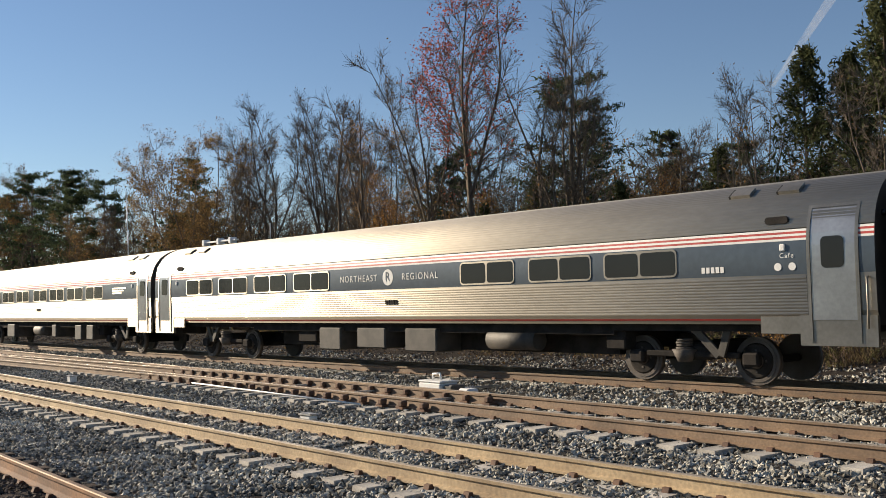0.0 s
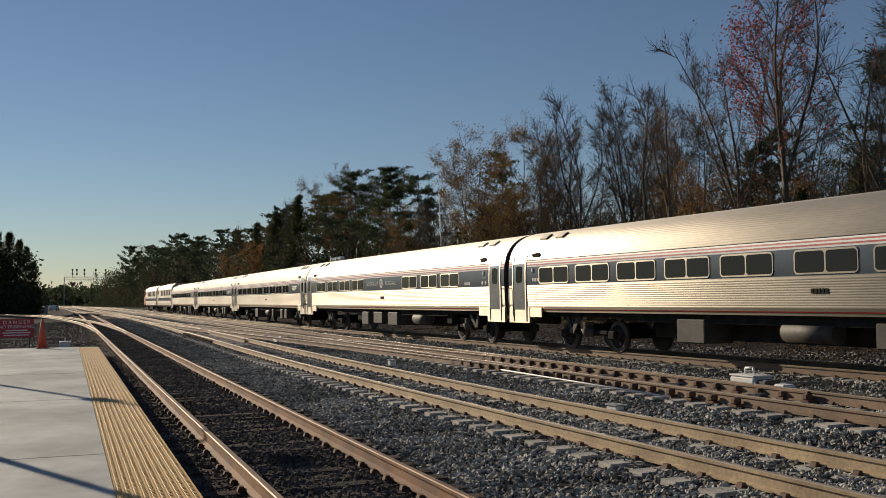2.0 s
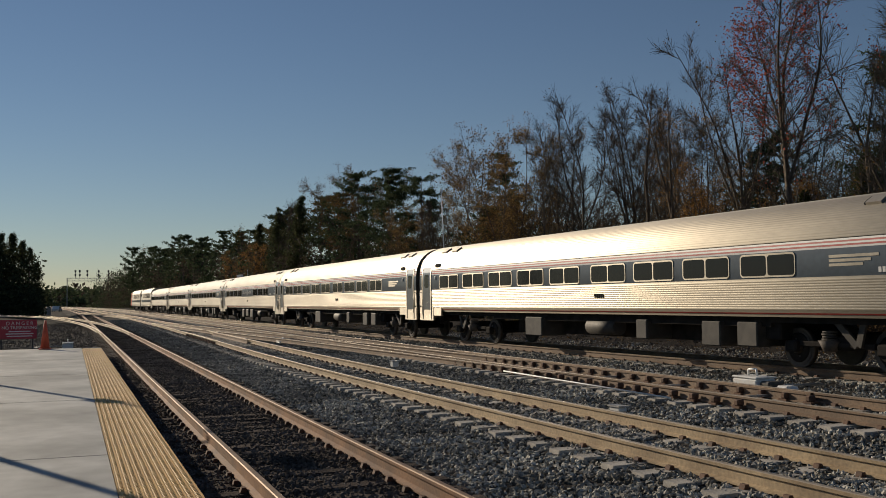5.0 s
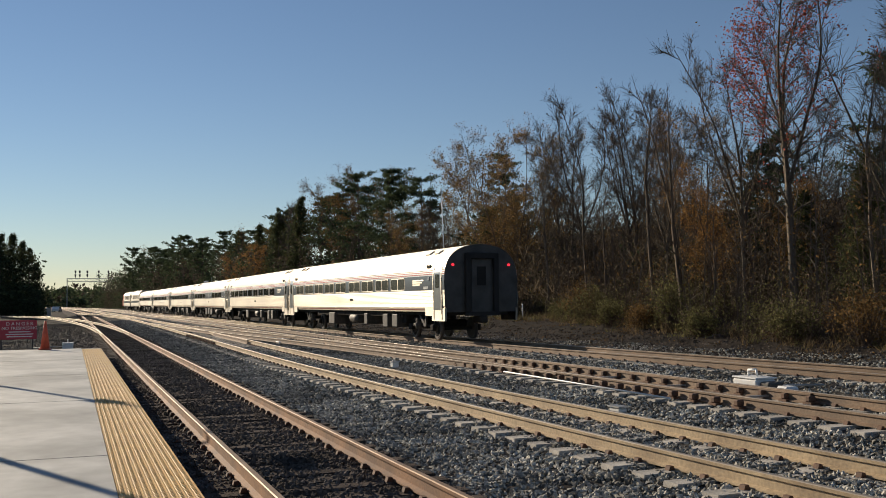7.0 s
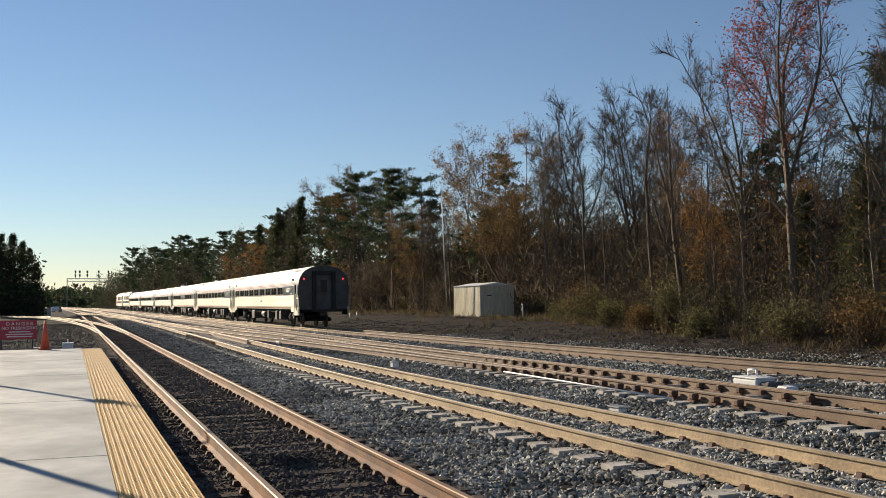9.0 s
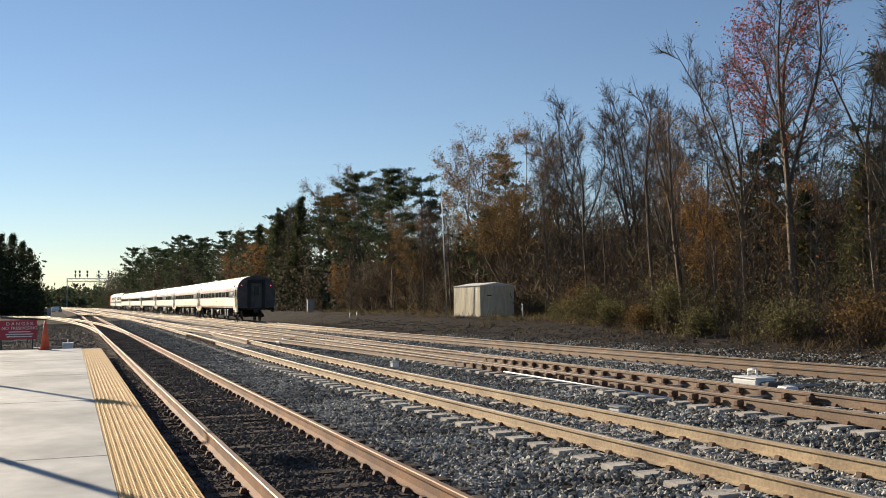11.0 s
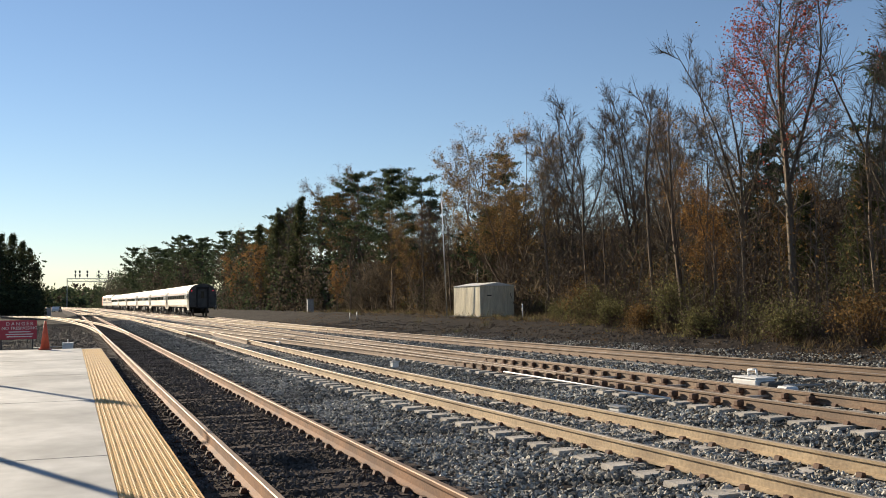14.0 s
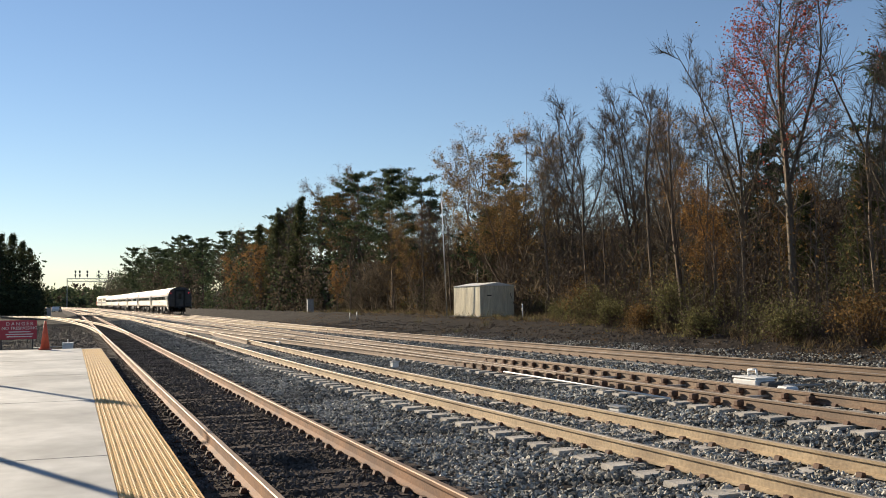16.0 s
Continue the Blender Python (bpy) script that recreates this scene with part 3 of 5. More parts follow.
W = 1.70
ME_FRAME = mesh_of("frame", lambda bm: (rounded(bm, -W / 2 - 0.035, W / 2 + 0.035, 2.06, 2.60, 0.11, -1.612, -1.585)), [M_STEELPLAIN])
ME_PANE = mesh_of("pane", lambda bm: (rounded(bm, -W / 2 + 0.005, -0.03, 2.10, 2.56, 0.075, -1.617, -1.58)), [M_GLASS])


def wheelset_mesh(bm):
    for k in (-1, 1):
        tube(bm, (k * 0.70, 0, 0), (k * 0.83, 0, 0), 0.457, 0.457, 28)
        tube(bm, (k * 0.83, 0, 0), (k * 0.845, 0, 0), 0.40, 0.40, 28)
        tube(bm, (k * 0.845, 0, 0), (k * 0.86, 0, 0), 0.34, 0.30, 24, mat=1)
        tube(bm, (k * 0.86, 0, 0), (k * 0.93, 0, 0), 0.15, 0.13, 16, mat=2)
        for a in range(4):
            box(bm, *sorted((k * 0.86, k * 0.872)), 0.2 * math.cos(a * 1.57) - 0.02, 0.2 * math.cos(a * 1.57) + 0.02, 0.2 * math.sin(a * 1.57) - 0.02, 0.2 * math.sin(a * 1.57) + 0.02, mat=2)
    tube(bm, (-0.75, 0, 0), (0.75, 0, 0), 0.08, sides=10, mat=1)


ME_WHEELSET = mesh_of("wheelset", wheelset_mesh, [M_TREAD, M_UNDER, M_BOGIE])
WHEELSETS = []


def frame_mesh(bm):
    box(bm, -1.06, -0.94, -1.05, 1.05, 0.50, 0.62, bevel=0.02)
    box(bm, -1.02, -0.5, -0.35, 0.35, 0.45, 0.75, bevel=0.04)
    for s in (-1.295, 1.295):
        box(bm, -1.10, -0.92, s - 0.17, s + 0.17, 0.36, 0.62, bevel=0.04)


def spring_mesh(bm):
    for k in range(4):
        tube(bm, (-1.08, 0, 0.66 + 0.055 * k), (-1.08, 0, 0.70 + 0.055 * k), 0.17 - 0.012 * (k % 2), sides=16)
    tube(bm, (-1.08, 0, 0.42), (-1.08, 0, 0.66), 0.14, 0.25, sides=14)


def bracket_mesh(bm):
    for a, b in (((-1.22, 0.12, 1.14), (-1.16, 0.68, 0.55)), ((-1.22, 0.95, 1.14), (-1.16, 0.72, 0.55))):
        a, b = Vector(a), Vector(b)
        n = Vector((0, b.z - a.z, a.y - b.y)).normalized() * 0.075
        for x0, x1 in ((0, 0.07),):
            q = [a - n, a + n, b + n, b - n]
            lo = [bm.verts.new(p) for p in q]
            hi = [bm.verts.new(p + Vector((0.07, 0, 0))) for p in q]
            for i in range(4):
                bm.faces.new((lo[i], lo[(i + 1) % 4], hi[(i + 1) % 4], hi[i]))
            bm.faces.new(lo[::-1])
            bm.faces.new(hi)
    box(bm, -1.22, -1.12, 0.05, 1.02, 1.10, 1.2)


ME_BFRAME, ME_SPRING, ME_BRACKET = mesh_of("side_frame", frame_mesh, [M_UNDER]), mesh_of("spring", spring_mesh, [M_BOGIE]), mesh_of("bracket", bracket_mesh, [M_BOX])
FLIP = pose(0, 0, 0, 0, 0, 180)


def bogie(parent, y, inner):
    """A two-axle bogie; inner is the sign of the way to the coach's middle."""
    b = boxes("bogie", M_UNDER, parent, (-0.9, 0.9, -0.3, 0.3, 0.45, 0.8))
    b.matrix_basis = pose(0, y, 0)
    for s in (-1.295, 1.295):
        WHEELSETS.append((under("wheelset", ME_WHEELSET, b, pose(0, s, 0.457)), s))
    for m in (Matrix(), FLIP):
        under("side_frame", ME_BFRAME, b, m)
        under("spring", ME_SPRING, b, m @ pose(0, (0.12 if m is not FLIP else -0.12) * inner, 0))
    under("bracket", ME_BRACKET, b, Matrix() if inner < 0 else Matrix.Diagonal((1, -1, 1, 1)))
    return b


def side_at(z):
    """Half width of the coach at a height."""
    pts = [(0.8, 1.585), (1.24, 1.588), (1.9, 1.595), (2.2, 1.60), (2.45, 1.598), (2.65, 1.590), (2.82, 1.566), (3.05, 1.508), (3.28, 1.395)]
    return float(np.interp(z, [p[0] for p in pts], [p[1] for p in pts]))


def curved(bm, y0, y1, z0, z1, proud):
    """A panel that follows the coach side between two heights."""
    n = 9
    outline = [(-side_at(z0 + (z1 - z0) * k / n) - proud, z0 + (z1 - z0) * k / n) for k in range(n + 1)]
    outline += [(x + 0.06, z) for x, z in outline[::-1]]
    prism(bm, outline, y0, y1)


def vestibule(parent, end):
    """The door and steps at one end of a coach; end is -1 for the rear."""
    y0, y1 = sorted((end * BODY / 2, end * (BODY / 2 - 1.35)))
    ya, yb = sorted((end * (BODY / 2 - 1.35), end * (BODY / 2 - 2.1)))
    for x in (-1.585, 1.50):
        boxes("step_skirt", M_STEELPLAIN, parent, (x, x + 0.085, y0, y1, 0.80, 1.32), (x + 0.01, x + 0.08, ya, yb, 1.0, 1.3))
    c = end * (BODY / 2 - 0.72)
    for fl in (Matrix(), Matrix.Diagonal((-1, 1, 1, 1))):
        d = under("door", mesh_of("door", lambda bm: curved(bm, c - 0.39, c + 0.39, 1.24, 3.16, 0.006), [M_DOOR]), parent, fl, "grey steel vestibule door")
        for ya, yb, za, zb in ((c - 0.455, c - 0.395, 0.86, 3.22), (c + 0.395, c + 0.455, 0.86, 3.22), (c - 0.395, c + 0.395, 3.165, 3.22)):
            under("door_frame", mesh_of("door_frame", lambda bm: curved(bm, ya, yb, za, zb, 0.018), [M_STEELPLAIN]), d)
        under("door_window", mesh_of("door_window", lambda bm: (rounded(bm, c - 0.20, c + 0.20, 2.12, 2.66, 0.09, -1.612, -1.55)), [M_GLASS]), d)
        under("grab_rail", mesh_of("grab_rail", lambda bm: (tube(bm, (-1.66, c + end * 0.60, 1.1), (-1.66, c + end * 0.60, 1.95), 0.018, sides=6), tube(bm, (-1.60, c + end * 0.60, 1.95), (-1.66, c + end * 0.60, 1.95), 0.018, sides=6)), [M_STEELPLAIN]), d)


def coach(name, label, windows, cafe=False, rear=False):
    c = thing(name, label, "railway coach", group="coaches of the train")
    shell("lower_side", c, LOWER, [M_STEEL, M_RED], -BODY / 2 + 1.2, BODY / 2 - 1.2, label="fluted stainless steel lower side", smooth=True)
    shell("red_sill_line", c, [(1.535, 1.225), (1.552, 1.255)], [M_RED], -BODY / 2 + 1.2, BODY / 2 - 1.2)
    bpy.context.view_layer.update()
    shell("vestibule_side", c, [(1.50, 1.2), (1.575, 1.4), (1.59, 2.03)], [M_STEELPLAIN], -BODY / 2, -BODY / 2 + 1.2)
    shell("vestibule_side", c, [(1.50, 1.2), (1.575, 1.4), (1.59, 2.03)], [M_STEELPLAIN], BODY / 2 - 1.2, BODY / 2)
    shell("window_band", c, BAND, [M_BLUE], label="blue-grey painted window band", smooth=True)
    shell("stripe_band", c, STRIPES, [M_WHITE, M_RED], bands=[0, 1, 0, 1, 0], label="red and white stripes")
    shell("upper_side", c, UPPER, [M_STEEL], label="fluted stainless steel upper side", smooth=True)
    shell("roof", c, ROOF, [M_ROOF], label="plain dull steel roof", smooth=True)
    # ends, diaphragm and end door
    full = LOWER[:1] + [(1.56, 1.3), (1.59, 2.03)] + BAND[1:] + [curve_up(t / 12) for t in range(13)]
    loop = full + [(-x, z) for x, z in full[::-1][1:]]
    for end in (-1, 1):
        def wall(bm):
            a = [bm.verts.new((x * 0.992, end * (BODY / 2 - 0.012), z - 0.01)) for x, z in loop]
            b = [bm.verts.new((x * 0.97, end * (BODY / 2 - 0.06), z)) for x, z in loop]
            bm.faces.new(a)
        under("end_wall", mesh_of("end_wall", wall, [M_ENDWALL]), c)
        e = end * BODY / 2

        def bellows(bm):
            y0, y1 = sorted((e, e + end * 0.16))
            box(bm, -0.72, -0.50, y0, y1, 1.15, 3.45, bevel=0.03)
            box(bm, 0.50, 0.72, y0, y1, 1.15, 3.45, bevel=0.03)
            box(bm, -0.72, 0.72, y0, y1, 3.25, 3.50, bevel=0.03)
            box(bm, -0.72, 0.72, y0, y1, 1.0, 1.16)
        under("diaphragm", mesh_of("diaphragm", bellows, [M_BLACK]), c, label="black rubber gangway diaphragm")
        ed = under("end_door", mesh_of("end_door", lambda bm: box(bm, -0.42, 0.42, e - 0.02, e + 0.02, 1.16, 3.2), [M_ENDWALL]), c)
        under("end_window", mesh_of("end_window", lambda bm: (box(bm, -0.2, 0.2, e - 0.026, e + 0.026, 2.2, 2.95)), [M_GLASS]), ed)
        under("coupler", mesh_of("coupler", lambda bm: (box(bm, -0.16, 0.16, min(e - end * 0.5, e + end * 0.26), max(e - end * 0.5, e + end * 0.26), 0.72, 1.0, bevel=0.04)), [M_UNDER]), c)
        vestibule(c, end)
        for x in (-1.22, 1.22):
            under("marker_light", mesh_of("marker_light", lambda bm: tube(bm, (x, e - end * 0.02, 3.02), (x, e + end * 0.05, 3.02), 0.055, 0.045, 14), [M_TAIL if (rear and end < 0) else M_GLASS]), c)
        # roof hatches and small side grille
        for s in (1.67, 2.64):
            y = e - end * s
            for sx in (-1, 1):
                lip = [curve_up(0.50), curve_up(0.57), curve_up(0.64)]
                plate = [(sx * x, z - 0.02) for x, z in lip] + [(sx * x * 1.025, z + 0.05) for x, z in lip[::-1]]
                vent = under("roof_vent", mesh_of("roof_vent", lambda bm: prism(bm, plate, y - 0.20, y + 0.20), [M_STEELPLAIN]), c)
                under("vent_mouth", mesh_of("vent_mouth", lambda bm: prism(bm, [(x * 0.998, z - 0.004) for x, z in plate], *sorted((y - end * 0.20, y - end * 0.24))), [M_BLACK]), vent)
        y = e - end * 1.75
        under("side_vent", mesh_of("side_vent", lambda bm: (rounded(bm, y - 0.22, y + 0.22, 2.93, 3.06, 0.06, -1.56, -1.46)), [M_UNDER]), c)
        under("door_lamp", mesh_of("door_lamp", lambda bm: (box(bm, -1.63, -1.58, e - end * 1.62 - 0.05, e - end * 1.62 + 0.05, 2.44, 2.57, bevel=0.015)), [M_WHITE]), c)
    # windows on both sides; distances are from the rear end
    for s in windows:
        for fl in (Matrix(), FLIP):
            y = s - BODY / 2
            w = under("window", ME_FRAME, c, (pose(0, y, 0) if fl is not FLIP else pose(0, y, 0) @ FLIP), "rounded double window in a bright metal frame")
            under("pane", ME_PANE, w)
            under("pane", ME_PANE, w, pose(0, W / 2 + 0.03 - 0.005, 0))
    # underfloor
    boxes("underframe", M_UNDER, c, (-1.3, 1.3, -BODY / 2 + 0.3, BODY / 2 - 0.3, 1.02, 1.24))
    for a, b, z0 in ((14.9, 15.9, 0.42), (12.95, 14.15, 0.50), (10.95, 12.15, 0.45)) if cafe else ((15.9, 17.0, 0.42), (10.2, 10.7, 0.5), (7.2, 7.9, 0.42), (5.9, 6.6, 0.45)):
        boxes("equipment_box", M_BOX, c, (-1.45, -0.5, a - BODY / 2, b - BODY / 2, z0, 1.03), bevel=0.03)
        boxes("equipment_box", M_BOX, c, (0.5, 1.45, a - BODY / 2, b - BODY / 2, z0, 1.03), bevel=0.03)
    bm = bmesh.new()
    tube(bm, (-1.15, 7.8 - BODY / 2, 0.78) if cafe else (-1.15, 11.9 - BODY / 2, 0.78), (-1.15, 9.3 - BODY / 2, 0.78) if cafe else (-1.15, 13.4 - BODY / 2, 0.78), 0.23, sides=20)
    part("air_tank", bm, M_BOX, c, smooth=False)
    boxes("battery_rack", M_UNDER, c, (-1.2, 1.2, 16.4 - BODY / 2, 17.3 - BODY / 2, 0.6, 1.03), bevel=0.03)
    boxes("battery_rack", M_UNDER, c, (-1.2, 1.2, 5.4 - BODY / 2, 5.9 - BODY / 2, 0.62, 1.03), bevel=0.03)
    # pipe run; the dark centre block stands in for equipment and underfloor shade
    boxes("pipe_run", M_UNDER, c, (-1.3, -1.2, 5.6 - BODY / 2, 19.6 - BODY / 2, 0.93, 1.02), (-0.6, 0.6, 6.0 - BODY / 2, 19 - BODY / 2, 0.48, 1.03))
    bogie(c, 3.93 - BODY / 2, 1)
    bogie(c, 21.77 - BODY / 2, -1)
    return c


def words(parent, text, size, y, z, mat, label=""):
    cu = bpy.data.curves.new("lettering", "FONT")
    cu.body, cu.size, cu.align_x, cu.align_y, cu.extrude, cu.space_character = text, size, "CENTER", "CENTER", 0.002, 1.25
    cu.materials.append(mat)
    ob = new("lettering", cu)
    ob.parent, ob.matrix_basis = parent, pose(-1.606, y - BODY / 2, z, 90, 0, -90)
    tagged(ob, label or "white lettering")
    return ob


STANDARD = (5.35, 7.5, 9.65, 11.8, 14.2, 16.35, 18.5, 20.65, 22.8)
rear_coach = coach("coach", "stainless steel coach at the rear with red tail lights", STANDARD, rear=True)
second_coach = coach("coach", "fluted stainless steel coach with blue window band", STANDARD)
cafe = coach("coach", "fluted steel cafe coach with white lettering on the blue band", (4.7, 6.8, 9.0, 16.05, 18.2, 20.35, 22.5), cafe=True)
words(cafe, "NORTHEAST", 0.24, 13.85, 2.33, M_WHITE)
words(cafe, "REGIONAL", 0.24, 11.35, 2.33, M_WHITE)
under("emblem", mesh_of("emblem", lambda bm: tube(bm, (-1.606, 12.6 - BODY / 2, 2.34), (-1.598, 12.6 - BODY / 2, 2.34), 0.21, sides=24), [M_WHITE]), cafe, label="round white emblem")
words(cafe, "R", 0.34, 12.6, 2.34, M_BLUE).location.x = -1.610
words(cafe, "Cafe", 0.12, 1.55, 2.36, M_WHITE)
for y in (1.45, 1.72):
    under("pictogram", mesh_of("pictogram", lambda bm: tube(bm, (-1.606, y - BODY / 2, 2.17), (-1.596, y - BODY / 2, 2.17), 0.07, sides=16), [M_WHITE]), cafe)
for c, spots in ((cafe, ((3.05, 2.16), (12.5, 1.70))), (second_coach, ((23.9, 2.2), (12.0, 1.70))), (rear_coach, ((12.3, 1.70), (2.0, 2.14)))):
    for y, z in spots:
        bm = bmesh.new()
        for k in range(5):
            box(bm, -1.606, -1.590, y - BODY / 2 - 0.25 + 0.1 * k, y - BODY / 2 - 0.18 + 0.1 * k, z - 0.055, z + 0.055)
        part("number_bars", bm, M_WHITE if z > 2 else M_UNDER, c)
for c in (rear_coach, second_coach):
    bm = bmesh.new()
    for k in range(3):
        prism(bm, [(-1.606, 2.24 + 0.09 * k), (-1.598, 2.24 + 0.09 * k), (-1.598, 2.30 + 0.09 * k), (-1.606, 2.30 + 0.09 * k)], 2.6 - 0.2 * k - BODY / 2, 3.5 - BODY / 2)
    part("emblem", bm, M_STEELPLAIN, c, "plain three-bar emblem")
bm = bmesh.new()
box(bm, -0.55, -0.4, 22.0 - BODY / 2, 24.2 - BODY / 2, 3.9, 3.95)
for y in (22.2, 23.0, 24.0):
    box(bm, -0.6, -0.35, y - BODY / 2, y + 0.15 - BODY / 2, 3.8, 4.02, bevel=0.02)
part("roof_aerial", bm, M_WHITE, cafe)
bm = bmesh.new()
tube(bm, (-0.3, 20.2 - BODY / 2, 3.8), (-0.3, 20.2 - BODY / 2, 4.35), 0.015, sides=6)
part("whip_aerial", bm, M_WHITE, cafe)


def loco(name, label):
    e = thing(name, label, "locomotive", group="locomotives of the train")
    prof = [(1.45, 1.1), (1.5, 1.4), (1.5, 3.3), (1.3, 3.75), (0.9, 4.0)]
    loop = prof + [(-x, z) for x, z in prof[::-1]]
    bm = bmesh.new()
    prism(bm, loop, -10.0, 8.2)
    part("hood", bm, M_STEELPLAIN, e, "pale grey painted engine hood")
    bm = bmesh.new()
    prism(bm, [(x * 0.97, z) for x, z in loop], 8.2, 9.2)
    prism(bm, [(1.4, 1.1), (1.42, 2.6), (1.0, 2.75), (-1.0, 2.75), (-1.42, 2.6), (-1.4, 1.1)], 9.2, 10.2)
    part("cab", bm, M_WHITE, e)
    for s in (-1, 1):
        boxes("blue_stripe", M_BLUE, e, (s * 1.5 - 0.01, s * 1.5 + 0.01, -9.5, 7.8, 1.75, 2.15))
    for s in (-1, 1):
        boxes("cab_window", M_GLASS, e, (s * 1.45 - 0.06, s * 1.45 + 0.06, 7.2, 8.1, 2.7, 3.3))
    for k in range(6):
        boxes("side_grille", M_UNDER, e, (-1.52, -1.49, -8.5 + 2.2 * k, -7.2 + 2.2 * k, 2.45, 3.2))
    for k in range(3):
        boxes("roof_fan", M_ROOF, e, (-0.7, 0.7, -7 + 4 * k, -5 + 4 * k, 3.98, 4.12), bevel=0.03)
    boxes("underframe", M_UNDER, e, (-1.4, 1.4, -10.1, 10.1, 0.9, 1.12), (-1.3, 1.3, -2.5, 2.5, 0.4, 0.95), bevel=0.04)
    bogie(e, -6.6, 1)
    bogie(e, 6.6, -1)
    return e


fourth = copy_thing(second_coach, Matrix())
fifth = copy_thing(second_coach, Matrix())
sixth = copy_thing(second_coach, Matrix())
engine = loco("locomotive", "pale grey diesel locomotive coupled behind the leading one")
lead = copy_thing(engine, Matrix())
tagged(lead, "diesel locomotive with a red nose leading the train")
boxes("red_nose_band", M_CONE, lead, (-1.55, 1.55, 8.22, 10.25, 1.12, 2.5), (-1.52, 1.52, 8.22, 9.24, 2.5, 3.6), bevel=0.02)
for c in (fourth, fifth, sixth):
    tagged(c, "fluted stainless steel coach with dark windows")
CONSIST = [(rear_coach, 13.0, 8.92), (second_coach, 39.0, 8.92), (cafe, 65.0, 8.92), (fourth, 91.0, 8.92), (fifth, 117.0, 8.92), (sixth, 143.0, 8.92), (engine, 166.6, 6.6), (lead, 187.6, 6.6)]


def tail_at(t):
    """Where the rear end of the train stands along the line."""
    return -43.8 + 11.25 * t + 0.023 * t * t


def motions():
    top, pts = LINES["far_main"]
    for car, ahead, half in CONSIST:
        rows = []
        for k in range(0, 33):
            t = k * 0.5
            y = tail_at(t) + ahead
            xa, xb = on_line(pts, y - half)[0], on_line(pts, y + half)[0]
            rows.append((t, pose((xa + xb) / 2, y, top, 0, 0, -math.degrees(math.atan2(xb - xa, 2 * half)))))
        walk(car, rows)
    # the wheels roll: one turn for each circumference
    turned = {}
    for k in scene.objects:
        if k.name.startswith("wheelset"):
            side = round(k.matrix_basis.translation.y, 3)
            if side not in turned:
                walk(k, [(n / FPS, pose(0, side, 0.457, -math.degrees((tail_at(n / FPS) - tail_at(0)) / 0.457))) for n in range(0, 481)])
                turned[side] = k.animation_data
            else:
                k.rotation_mode = "QUATERNION"
                own = k.animation_data_create()
                own.action = turned[side].action
                own.action_slot = turned[side].action_slot


# ---- trees ----
def off_axis(rng, d, angle, around=None):
    """A direction that leaves d by an angle, at a chosen or random bearing."""
    a = rng.random() * 2 * math.pi if around is None else around
    h = np.array((1.0, 0, 0)) if abs(d[2]) > 0.9 else np.array((0, 0, 1.0))
    u = np.cross(d, h)
    u /= np.linalg.norm(u)
    w = np.cross(d, u)
    return d * math.cos(angle) + (u * math.cos(a) + w * math.sin(a)) * math.sin(angle)


